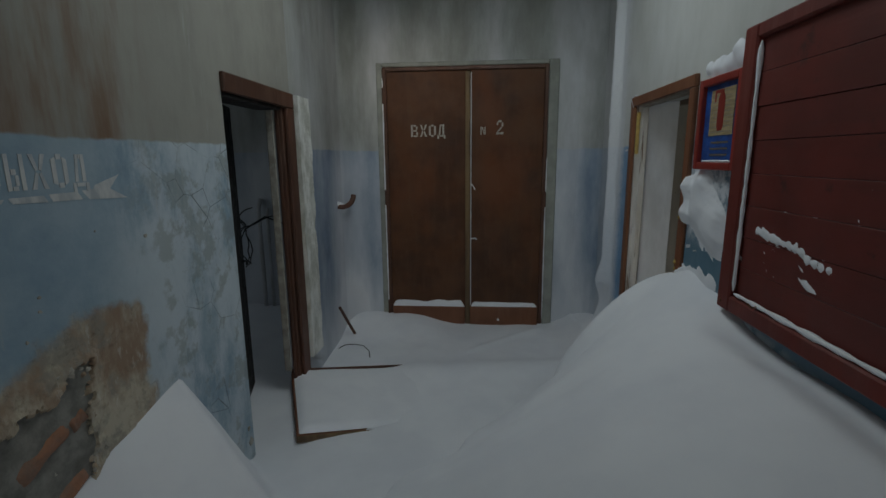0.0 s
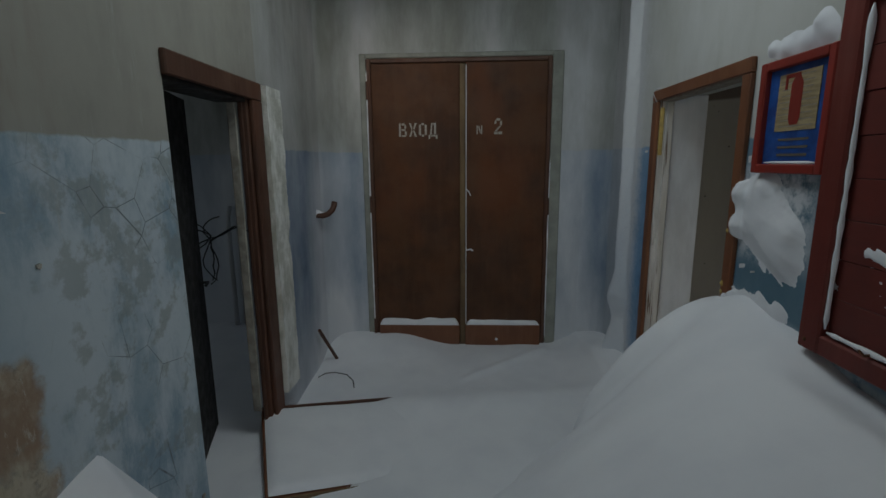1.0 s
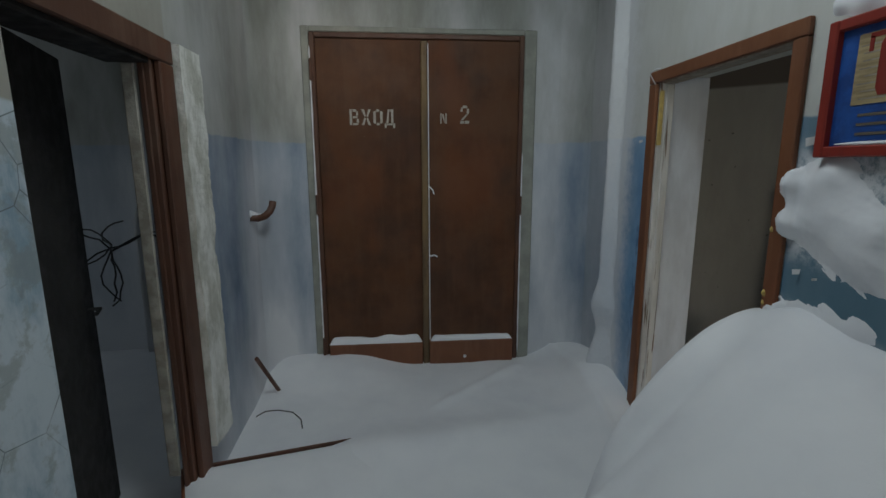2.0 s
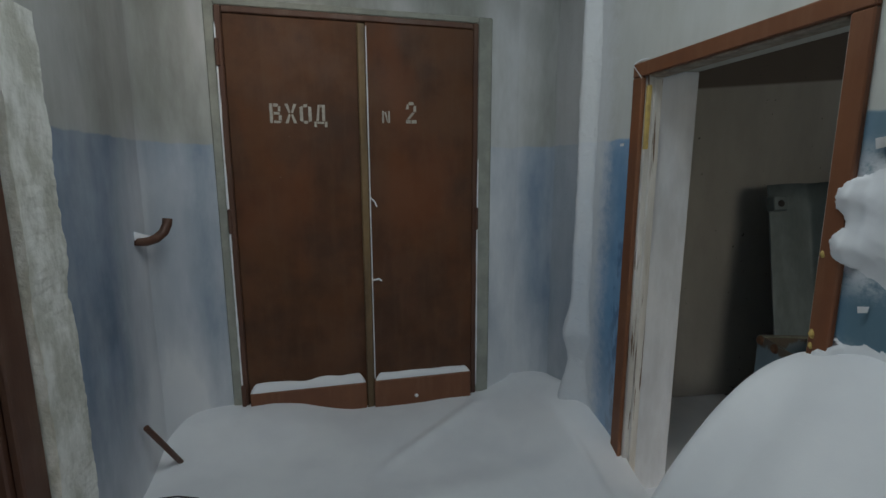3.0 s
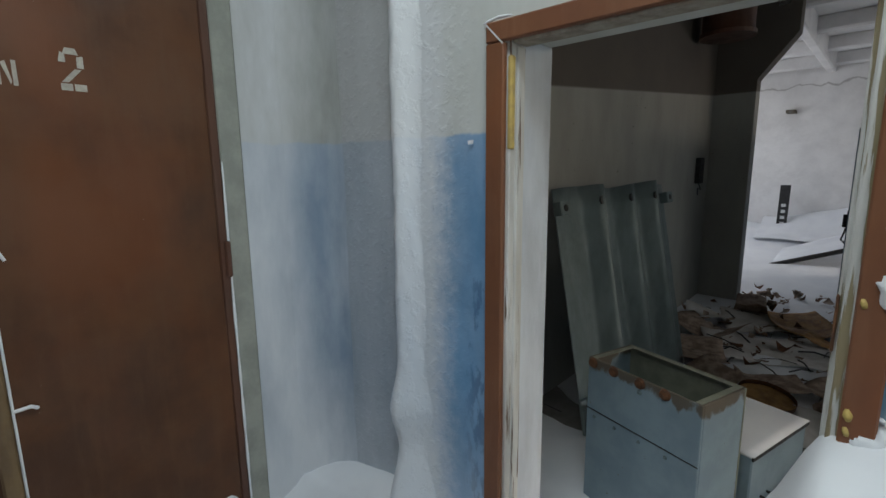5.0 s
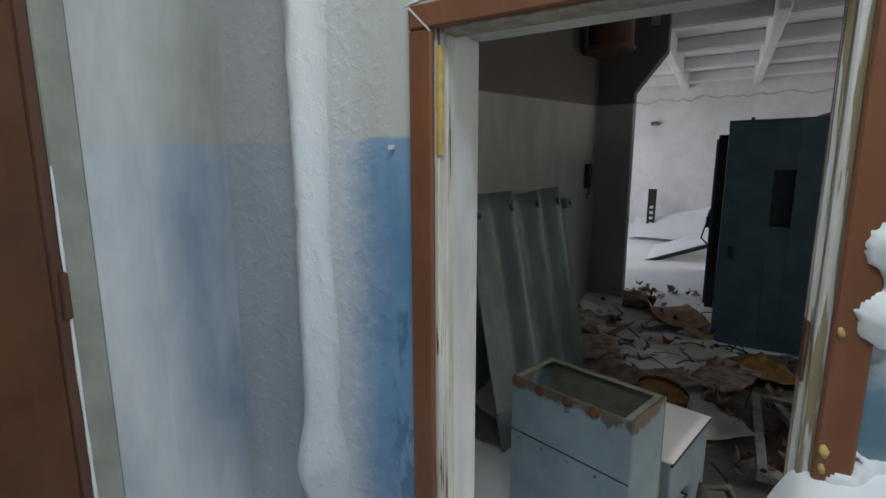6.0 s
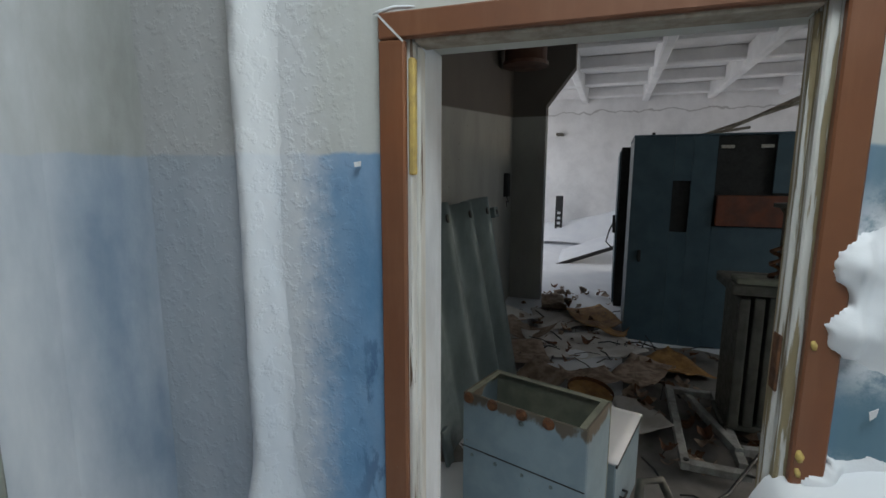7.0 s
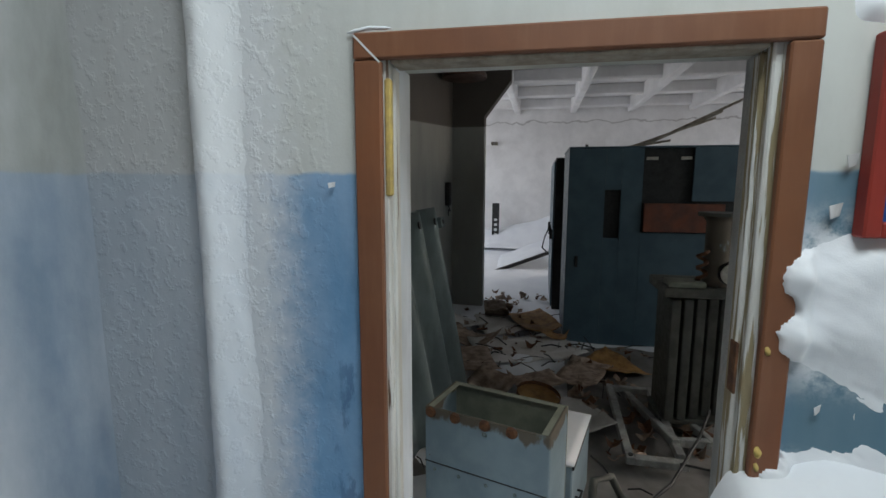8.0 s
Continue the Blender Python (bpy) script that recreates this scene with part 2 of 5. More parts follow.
M_SIGN_RED = board_paint("red_frame_paint", (0.30, 0.028, 0.016), (0.22, 0.02, 0.012), (0.15, 0.03, 0.02))
M_SIGN_BLUE = speckled("blue_sign_paint", (0.015, 0.09, 0.36), (0.012, 0.055, 0.22), 14, 0.45)
M_SIGN_TAN = speckled("faded_cream_paint", (0.42, 0.33, 0.18), (0.26, 0.20, 0.11), 26, 0.6, stretch=(1, 0.3, 3))
M_STENCIL = speckled("stencil_paint", (0.46, 0.44, 0.38), (0.34, 0.31, 0.27), 40, 0.7)
M_STENCIL_OLD = speckled("faded_stencil_paint", (0.60, 0.61, 0.59), (0.40, 0.43, 0.45), 22, 0.8, stretch=(1, 1, 0.4))
M_FRAMEWHITE = speckled("peeling_white_paint", (0.66, 0.67, 0.69), (0.52, 0.52, 0.51), 16, 0.55, stretch=(1, 1, 0.15))


def peeling(name, cut, under):
    """White paint coming off a stained jamb in long splits."""
    m = Mat(name, 0.6)
    c = m.mix(m.ramp(m.noise(14, 5, 0.6, (1, 1, 0.15)), 0.35, 0.65), (0.66, 0.66, 0.64), (0.50, 0.49, 0.46))
    split = m.ramp(m.noise(55, 6, 0.6, (1, 1, 0.05)), cut, cut + 0.05)
    c = m.mix(split, c, under)
    m.color(c)
    m.bump(m.math("SUBTRACT", 1.0, split), 0.5, 0.004)
    return m.m


M_JAMB = peeling("split_white_paint", 0.58, (0.14, 0.09, 0.055))
M_JAMB_OLD = peeling("stripped_white_paint", 0.48, (0.27, 0.22, 0.13))
M_FOAM = speckled("yellow_sealant", (0.55, 0.40, 0.12), (0.40, 0.29, 0.10), 30, 0.8)
M_REVEAL = speckled("reveal_whitewash", (0.64, 0.69, 0.75), (0.50, 0.54, 0.59), 6, 0.8, stretch=(1, 1, 0.3))
M_REVEAL_GREY = speckled("grey_lumpy_plaster", (0.46, 0.47, 0.47), (0.36, 0.37, 0.37), 9, 0.85, bump=0.6, fine=55, dist=0.01)
M_WOOD = speckled("grey_bare_wood", (0.36, 0.32, 0.26), (0.24, 0.20, 0.16), 20, 0.8, stretch=(1, 1, 0.1))
M_BAND = speckled("grey_olive_plaster", (0.34, 0.35, 0.31), (0.26, 0.27, 0.24), 8, 0.85, bump=0.3)
M_PLASTER = speckled("flaking_plaster", (0.46, 0.44, 0.39), (0.28, 0.26, 0.22), 14, 0.9, bump=0.5)
M_STRIP = speckled("pale_plaster", (0.76, 0.76, 0.72), (0.48, 0.48, 0.42), 13, 0.9, stretch=(1, 1, 0.45), bump=0.8, fine=45, dist=0.008)
M_KHAKI = speckled("worn_khaki_timber", (0.20, 0.13, 0.06), (0.11, 0.07, 0.035), 9, 0.65, stretch=(1, 1, 0.15))


def rusty_enamel(name, a, b):
    """Enamel with rust bleeding down from the bolted rim and chips along the edges."""
    m = Mat(name, 0.45)
    c = m.mix(m.ramp(m.noise(5, 6, 0.6), 0.35, 0.65), a, b)
    n = m.noise(13, 5, 0.6, (1, 1, 0.5))
    high = m.ramp(m.axis("Z"), 0.66, 0.755)
    stain = m.ramp(m.math("ADD", m.math("MULTIPLY", high, 0.48), n), 0.74, 0.90)
    c = m.mix(m.math("MULTIPLY", stain, 0.85), c, (0.10, 0.065, 0.03))
    chips = m.ramp(m.noise(34, 5, 0.6), 0.70, 0.74)
    c = m.mix(chips, c, (0.13, 0.085, 0.05))
    m.color(c)
    m.roughness(m.ramp(stain, 0.0, 1.0, 0.42, 0.85))
    m.bump(m.noise(60, 4), 0.15, 0.003)
    return m.m


M_STEEL = rusty_enamel("blue_grey_enamel_rusty", (0.24, 0.32, 0.37), (0.19, 0.26, 0.31))
M_OCHRE = speckled("ochre_plaster", (0.38, 0.32, 0.24), (0.27, 0.21, 0.16), 12, 0.9, bump=0.5)
M_RENDER = speckled("bare_grey_render", (0.25, 0.245, 0.22), (0.15, 0.145, 0.13), 14, 0.95, bump=0.6)
M_STEEL_IN = speckled("grey_green_enamel", (0.26, 0.27, 0.21), (0.18, 0.19, 0.15), 9, 0.6)
M_RACK = speckled("grey_rack_paint", (0.34, 0.35, 0.34), (0.22, 0.22, 0.21), 14, 0.6, bump=0.3)
M_CABINET = speckled("dark_blue_enamel", (0.065, 0.115, 0.15), (0.05, 0.09, 0.12), 4, 0.45)
M_GALV = speckled("galvanised_steel", (0.19, 0.24, 0.25), (0.13, 0.17, 0.18), 6, 0.5, 0.2, stretch=(1, 1, 0.3))
M_RUST = speckled("rust", (0.16, 0.07, 0.03), (0.08, 0.035, 0.02), 30, 0.9, bump=0.5)
M_REDBROWN = speckled("red_brown_primer", (0.20, 0.06, 0.03), (0.12, 0.045, 0.03), 6, 0.6)
# black steel and cable; also the painted darkness of holes and cabinet openings
M_DARK = speckled("black_steel_and_hollows", (0.022, 0.022, 0.022), (0.012, 0.012, 0.012), 12, 0.6)
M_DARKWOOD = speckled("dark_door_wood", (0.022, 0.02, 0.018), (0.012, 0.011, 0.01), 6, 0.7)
M_PORCELAIN = speckled("porcelain", (0.6, 0.58, 0.52), (0.45, 0.42, 0.36), 20, 0.25)
M_PAPER = speckled("pale_paper", (0.64, 0.62, 0.60), (0.52, 0.49, 0.46), 6, 0.85)
M_LEAF = speckled("brown_torn_paper", (0.36, 0.28, 0.22), (0.18, 0.12, 0.085), 12, 0.8)
M_YELLOW = speckled("yellowed_card", (0.40, 0.22, 0.07), (0.22, 0.11, 0.04), 10, 0.75)
M_FIN = speckled("olive_radiator_paint", (0.10, 0.10, 0.085), (0.065, 0.065, 0.055), 10, 0.6)
M_BRICK = speckled("old_brick", (0.36, 0.17, 0.10), (0.24, 0.15, 0.11), 16, 0.9, bump=0.6)


# ---------------------------------------------------------------- mesh helpers
def link(name, bm, mat, parent=None, label="", smooth=False):
    me = bpy.data.meshes.new(name)
    bmesh.ops.recalc_face_normals(bm, faces=bm.faces)
    bm.to_mesh(me)
    bm.free()
    me.materials.append(mat)
    if smooth:
        me.polygons.foreach_set("use_smooth", [True] * len(me.polygons))
    ob = new(name, me)
    if parent is not None:
        ob.parent = parent
    if label:
        ob["label"] = label
    return ob


def part(name, bm, mat, parent, label="", smooth=False):
    return link(name, bm, mat, parent, label, smooth)


def thing(name, m, label, category, group="", kind=""):
    ob = new(name)
    ob.empty_display_size = 0.1
    ob.matrix_world = m
    return tagged(ob, label, category, group, kind)


def box(lo, hi, bevel=0.0, bm=None, seg=1):
    own = bmesh.new()
    bmesh.ops.create_cube(own, size=1)
    for v in own.verts:
        v.co = Vector([lo[i] if v.co[i] < 0 else hi[i] for i in range(3)])
    if bevel:
        bmesh.ops.bevel(own, geom=own.edges[:], offset=bevel, segments=seg, affect="EDGES", profile=0.6)
    if bm is None:
        return own
    merge(bm, own)
    return bm


def merge(bm, other, m=None):
    if m is not None:
        other.transform(m)
    tmp = bpy.data.meshes.new("tmp")
    other.to_mesh(tmp)
    other.free()
    bm.from_mesh(tmp)
    bpy.data.meshes.remove(tmp)


def tube(points, radius, sides=10, caps=True):
    """A round bar along a line of points; radius may be a list."""
    bm = bmesh.new()
    pts = [Vector(p) for p in points]
    radii = radius if isinstance(radius, (list, tuple)) else [radius] * len(pts)
    rings = []
    side = None
    for i, p in enumerate(pts):
        d = (pts[min(i + 1, len(pts) - 1)] - pts[max(i - 1, 0)]).normalized()
        if side is None:
            side = d.orthogonal().normalized()
        side = (side - d * side.dot(d)).normalized()
        up = d.cross(side)
        rings.append([bm.verts.new(p + radii[i] * (math.cos(a) * side + math.sin(a) * up))
                      for a in [2 * math.pi * k / sides for k in range(sides)]])
    for a, b in zip(rings, rings[1:]):
        for k in range(sides):
            bm.faces.new((a[k], a[(k + 1) % sides], b[(k + 1) % sides], b[k]))
    if caps:
        bm.faces.new(rings[0][::-1])
        bm.faces.new(rings[-1])
    return bm


def sheet(fn, nu, nv, thick=0.0):
    """A grid surface fn(u, v), u and v from 0 to 1, with thickness if asked."""
    bm = bmesh.new()
    rows = [[bm.verts.new(fn(i / nu, j / nv)) for j in range(nv + 1)] for i in range(nu + 1)]
    for i in range(nu):
        for j in range(nv):
            bm.faces.new((rows[i][j], rows[i + 1][j], rows[i + 1][j + 1], rows[i][j + 1]))
    if thick:
        bmesh.ops.recalc_face_normals(bm, faces=bm.faces)
        bmesh.ops.solidify(bm, geom=bm.faces[:], thickness=thick)
    return bm


def smooth01(t):
    t = max(0.0, min(1.0, t))
    return t * t * (3 - 2 * t)


def lerp_table(x, rows):
    if x <= rows[0][0]:
        return rows[0][1]
    for (a, p), (b, q) in zip(rows, rows[1:]):
        if x <= b:
            return p + (q - p) * smooth01((x - a) / (b - a))
    return rows[-1][1]


def fbm(x, y, z=0.0, scale=1.0, octaves=3):
    return noise.fractal(Vector((x * scale, y * scale, z * scale)), 1.0, 2.0, octaves)
# ---------------------------------------------------------------- the setting
XL, XR, YF, YB = -1.085, 1.145, 4.3, -5.0     # faces of the passage
H = 3.3                                         # its ceiling
WL, WT = 0.16, 0.27                                       # thickness of the cross walls


def wall_obj(name, blocks, mat, label):
    bm = bmesh.new()
    for lo, hi in blocks:
        box(lo, hi, bm=bm)
    return tagged(link(name, bm, mat), label, "wall", kind="structure")


# left wall with its doorway
LD0, LD1, LDH = 2.185, 2.985, 2.09
wall_obj("wall_west", [((XL - WL, YB - 0.2, 0), (XL, LD0, H)), ((XL - WL, LD0, LDH), (XL, LD1, H))],
         M_LEFT, "plaster wall with flaking blue paint below grey whitewash")
wall_obj("wall_west_end", [((XL - 0.095, LD1, 0), (XL, YF, H))], M_WEST, "blue wall, coloured darker for shade, between the doorway and the frosted corner")
# right wall with its doorway
RD0, RD1, RDH = 2.437, 3.328, 2.06
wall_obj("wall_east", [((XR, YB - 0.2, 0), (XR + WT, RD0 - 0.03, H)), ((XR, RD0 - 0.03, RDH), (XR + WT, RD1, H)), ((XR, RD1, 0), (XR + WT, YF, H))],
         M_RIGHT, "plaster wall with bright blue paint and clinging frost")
# end wall with the recess of the double door
DX0, DX1, DH = -0.757, 0.699, 2.49
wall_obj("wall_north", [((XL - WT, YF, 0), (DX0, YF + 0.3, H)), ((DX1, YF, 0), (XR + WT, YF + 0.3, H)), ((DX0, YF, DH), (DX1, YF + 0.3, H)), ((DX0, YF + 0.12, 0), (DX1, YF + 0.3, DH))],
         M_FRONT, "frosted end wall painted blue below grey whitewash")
# entrance end, open above the drift
wall_obj("wall_south", [((XL - WT, YB - 0.3, 0), (-1.0, YB, H)), ((1.05, YB - 0.3, 0), (XR + WT, YB, H)), ((-1.0, YB - 0.3, 2.6), (1.05, YB, H)), ((-1.0, YB - 0.3, 0), (1.05, YB, 0.9))],
         M_FRONT, "plain plaster wall with the open entrance")
HX0, HX1, HY0, HY1 = -0.45, 0.55, 1.8, 3.1     # where the roof has come down


def passage_ceiling():
    """Grey ceiling with a hole where the roof has come down."""
    bm = bmesh.new()
    for lo, hi in (((XL - WT, YB - 0.3), (XR + WT, HY0)), ((XL - WT, HY1), (XR + WT, YF + 0.3)), ((XL - WT, HY0), (HX0, HY1)), ((HX1, HY0), (XR + WT, HY1))):
        box((*lo, H), (*hi, H + 0.2), bm=bm)
    return bm


tagged(link("ceiling_passage", passage_ceiling(), M_CEIL), "grey plaster ceiling with a broken hole", "ceiling", kind="structure")
tagged(link("floor_passage", box((XL, YB - 0.3, -0.2), (XR, YF, 0)), M_CONC), "concrete floor under drifted snow", "floor", kind="structure")

# frost that rounds off the corner beside the double door
def corner_fillet(u, v):
    a = u * math.pi / 2
    r = 0.34 + 0.02 * fbm(u * 2, v * 3, 5, 1.5)
    off = 0.014 * math.sin(2 * a) - 0.005
    return Vector((XL + off + r * (1 - math.sin(a)), YF - off - r * (1 - math.cos(a)), v * H))
def corner_fillet_east(u, v):
    a = u * math.pi / 2
    r = 0.20 + 0.02 * fbm(u * 2, v * 3, 9, 1.5)
    off = 0.014 * math.sin(2 * a) - 0.005
    return Vector((XR - off - r * (1 - math.sin(a)), YF - off - r * (1 - math.cos(a)), v * H))


tagged(link("trim_frost", sheet(corner_fillet_east, 14, 30), M_FRONT, smooth=True), "rounded frosted corner of the passage walls", "wall", kind="structure")
tagged(link("trim_frost", sheet(corner_fillet, 14, 30), M_FRONT, smooth=True), "rounded frosted corner of the passage walls", "wall", kind="structure")


# ---------------------------------------------------------------- snow of the passage
def snow_height(x, y):
    floor = 0.14 + 0.03 * fbm(x, y, 0, 0.9)
    floor += 0.10 * smooth01((y - 3.7) / 0.6) * smooth01((-x - 0.1) / 0.5)
    # fine ridge blown from the foot of the door
    floor += 0.02 * math.exp(-(((y - 3.62) - 0.75 * x) / 0.05) ** 2) * smooth01((x + 0.1) / 0.2) * smooth01((0.75 - x) / 0.15)
    # bank at the corner with the pipe
    floor += 0.15 * smooth01((x - 0.72) / 0.42) * smooth01((y - 2.9) / 0.9)
    floor += 0.05 * smooth01((-x - 0.75) / 0.35) * smooth01((y - 3.5) / 0.7)
    floor += 0.08 * math.exp(-((x - 1.12) / 0.25) ** 2 - ((y - 3.75) / 0.26) ** 2)
    # low ripple across the passage
    floor += 0.05 * math.exp(-((y - 3.25 - 0.12 * x) / 0.18) ** 2) * smooth01((x + 0.9) / 0.6)
    # large drift along the right wall: a rounded back that breaks off at a crest
    top = lerp_table(y, [(-5.0, 1.0), (0.4, 1.10), (1.5, 1.10), (2.1, 1.13), (2.30, 1.15), (2.47, 1.10), (2.59, 0.88), (2.70, 0.10)])
    foot = lerp_table(y, [(-2.5, -1.3), (0.8, -1.2), (1.35, -0.72), (1.65, -0.38), (1.95, -0.10), (2.2, 0.10), (2.42, 0.40), (2.56, 0.62), (2.67, 0.82)])
    rise = 0.0
    if x > foot:
        u = min(1.0, (x - foot) / (1.12 - foot))
        crest = 0.20 * smooth01((y - 0.9) / 0.7) + 0.06 * smooth01((y - 2.25) / 0.25) * smooth01((2.72 - y) / 0.12)
        nose = smooth01((y - 2.32) / 0.18)
        form = (0.45 * smooth01(u) + 0.55 * u) * (1 - nose) + u * (2 - u) * nose
        rise = (top - 0.14 - crest) * form + crest * smooth01((x - foot) / 0.17)
    # wind scoop under the red board
    scoop = 0.06 * smooth01((x - 0.95) / 0.15) * smooth01((2.02 - y) / 0.3)
    drift = floor + max(0.0, rise - scoop)
    # small peak against the left wall
    dx, dy = x + 1.1, y - 1.67
    slope = 1.62 * dx + (1.55 * dy if dy > 0 else -0.22 * dy)
    slope = max(slope, 1.6 * dx + 1.15 * dy)
    peak = 0.87 - slope + 0.02 * fbm(x, y, 3, 2.0)
    k = 0.05
    h = max(drift, peak)
    d = abs(drift - peak)
    return h + (k * (1 - d / k) ** 2 * 0.25 if d < k else 0.0)


def snow_sheet(u, v):
    x = XL - 0.02 + u * (XR - XL + 0.04)
    y = YB + 0.01 + v * (YF - YB + 0.0)
    return Vector((x, y, snow_height(x, y) + 0.006 * fbm(x, y, 1, 4.0)))
tagged(link("snow_drift", sheet(snow_sheet, 130, 460), M_SNOW, smooth=True), "smooth deep snow drifted through the passage", "snow", kind="stuff")


# ---------------------------------------------------------------- double door
# strokes of stencil letters on a 4 x 6 grid: corner points of each stroke
GLYPHS = {
    "В": [[(0, 0), (1, 0), (1, 6), (0, 6)], [(1.3, 5), (2.6, 5), (3.0, 5.6), (2.6, 6), (1.3, 6)], [(2.7, 3.6), (3.6, 3.6), (3.6, 5.2), (2.9, 5.2)], [(1.3, 2.6), (3.3, 2.6), (3.3, 3.4), (1.3, 3.4)],
          [(2.9, 0.9), (3.9, 0.9), (3.9, 2.4), (2.9, 2.4)], [(1.3, 0), (3.4, 0), (3.8, 0.7), (1.3, 0.8)]],
    "Х": [[(0, 0), (1.1, 0), (1.9, 2.6), (1.3, 2.9)], [(0, 6), (1.1, 6), (1.9, 3.4), (1.3, 3.1)], [(4, 0), (2.9, 0), (2.1, 2.6), (2.7, 2.9)], [(4, 6), (2.9, 6), (2.1, 3.4), (2.7, 3.1)]],
    "О": [[(0, 0.9), (1.1, 0.5), (1.1, 5.5), (0, 5.1)], [(4, 0.9), (2.9, 0.5), (2.9, 5.5), (4, 5.1)], [(1.35, 0), (2.65, 0), (2.65, 0.9), (1.35, 0.9)], [(1.35, 5.1), (2.65, 5.1), (2.65, 6), (1.35, 6)]],
    "Д": [[(0.5, 0.9), (1.4, 0.9), (1.9, 6), (1.2, 6)], [(2.6, 0.9), (3.6, 0.9), (3.6, 6), (2.6, 6)], [(-0.2, -1.0), (0.6, -1.0), (0.6, 0.7), (-0.2, 0.7)], [(3.4, -1.0), (4.3, -1.0), (4.3, 0.7), (3.4, 0.7)], [(0.8, 0), (3.2, 0), (3.2, 0.7), (0.8, 0.7)], [(2.0, 5.2), (2.5, 5.2), (2.5, 6), (2.0, 6)]],
    "Ы": [[(0, 0), (0.9, 0), (0.9, 6), (0, 6)], [(1.15, 2.6), (2.2, 2.6), (2.2, 3.5), (1.15, 3.5)], [(1.9, 0.8), (2.6, 0.8), (2.6, 2.5), (1.9, 2.5)], [(1.15, 0), (2.3, 0), (2.3, 0.7), (1.15, 0.7)], [(3.2, 0), (4.1, 0), (4.1, 6), (3.2, 6)]],
    "N": [[(0, 0), (0.9, 0), (0.9, 6), (0, 6)], [(1.1, 5.2), (2.0, 5.8), (2.9, 1.0), (2.6, 0.2)], [(3.1, 0), (4, 0), (4, 6), (3.1, 6)]],
    "2": [[(0, 4.1), (1.1, 4.1), (1.1, 5.2), (0.4, 5.6)], [(0.8, 5.3), (3.2, 5.3), (2.8, 6.2), (1.2, 6.2)], [(2.8, 3.4), (3.9, 3.4), (3.9, 5.2), (2.9, 5.0)], [(0.2, 1.2), (1.3, 1.2), (3.5, 3.2), (2.4, 3.2)], [(0, 0), (1.8, 0), (1.8, 1.0), (0, 1.0)], [(2.1, 0), (4, 0), (4, 1.0), (2.1, 1.0)]],
}


def stencil(name, word, height, width, gap, m, mat, parent):
    """Stencilled letters as thin raised paint."""
    bm = bmesh.new()
    for n, ch in enumerate(word):
        for stroke in GLYPHS[ch]:
            lo = [bm.verts.new((n * (width + gap) + x * width / 4, y * height / 6, 0)) for x, y in stroke]
            hi = [bm.verts.new((v.co.x, v.co.y, 0.0012)) for v in lo]
            bm.faces.new(hi)
            for k in range(len(lo)):
                j = (k + 1) % len(lo)
                bm.faces.new((lo[k], lo[j], hi[j], hi[k]))
    ob = part(name, bm, mat, parent)
    ob.matrix_basis = m
    return ob


def double_door():
    A0, A1 = DX0 - 0.055, DX1 - 0.055
    d = thing("double_door", pose(0.055, YF, 0), "closed brown wooden double door with stencilled words and snow on its ledge", "door")
    y0 = -0.025
    # frame
    part("frame_side", box((A0, -0.03, 0), (A0 + 0.035, 0.10, DH), 0.006), M_CASING_DARK, d)
    part("frame_side", box((A1 - 0.035, -0.03, 0), (A1, 0.10, DH), 0.006), M_CASING_DARK, d)
    part("frame_head", box((A0 + 0.035, -0.03, DH - 0.035), (A1 - 0.035, 0.10, DH), 0.006), M_CASING_DARK, d)
    left = part("left_leaf", box((A0 + 0.037, y0, 0.06), (-0.062, 0.03, DH - 0.04), 0.004), M_DOOR, d)
    right = part("right_leaf", box((-0.028, y0 - 0.012, 0.03), (A1 - 0.037, 0.03, DH - 0.04), 0.004), M_DOOR, d)
    part("cover_strip", box((-0.075, y0 - 0.03, 0.05), (-0.03, y0 - 0.002, DH - 0.05), 0.006), M_KHAKI, d, "worn timber strip where the leaves meet")
    part("kick_board", box((A0 + 0.045, y0 - 0.03, 0.06), (-0.08, y0 - 0.001, 0.315), 0.005), M_CASING, left, "lighter brown kick board")
    part("kick_board", box((-0.03, y0 - 0.045, 0.03), (A1 - 0.045, y0 - 0.013, 0.325), 0.005), M_CASING, right, "lighter brown kick board")
    for z, side in ((2.25, A0), (1.35, A0), (0.30, A0), (1.33, A1 - 0.014)):
        part("hinge", box((side - 0.004, -0.045, z - 0.07), (side + 0.018, -0.028, z + 0.07), 0.005), M_CASING_DARK, d)
    part("bolt", tube([(0.235, y0 - 0.046, 0.20), (0.235, y0 - 0.061, 0.20)], [0.013, 0.006], 10), M_SNOW, right, "frosted bolt head")
    part("latch_hook", tube([(-0.02, y0 - 0.015, 1.47), (0.0, y0 - 0.03, 1.45), (0.012, y0 - 0.02, 1.42)], 0.005, 6), M_SNOW, right)
    part("latch_hook", tube([(-0.02, y0 - 0.015, 0.97), (0.015, y0 - 0.035, 0.98), (0.03, y0 - 0.02, 0.965)], 0.006, 6), M_SNOW, right)
    # stencilled words
    face = y0 - 0.0005
    stand = lambda x, z, yy: pose(x, yy, z, 90, 0, 0)
    stencil("lettering", "ВХОД", 0.105, 0.064, 0.016, stand(-0.562, 1.893, face), M_STENCIL, left)
    stencil("lettering", "N", 0.068, 0.045, 0, stand(0.058, 1.905, face - 0.012), M_STENCIL, right)
    stencil("lettering", "2", 0.118, 0.062, 0, stand(0.198, 1.905, face - 0.012), M_STENCIL, right)
    # rims of frost down the gaps
    part("frost_line", box((-0.028, y0 - 0.02, 0.33), (-0.021, y0 - 0.008, DH - 0.06), 0.003), M_SNOW, right)
    return d


double_door()


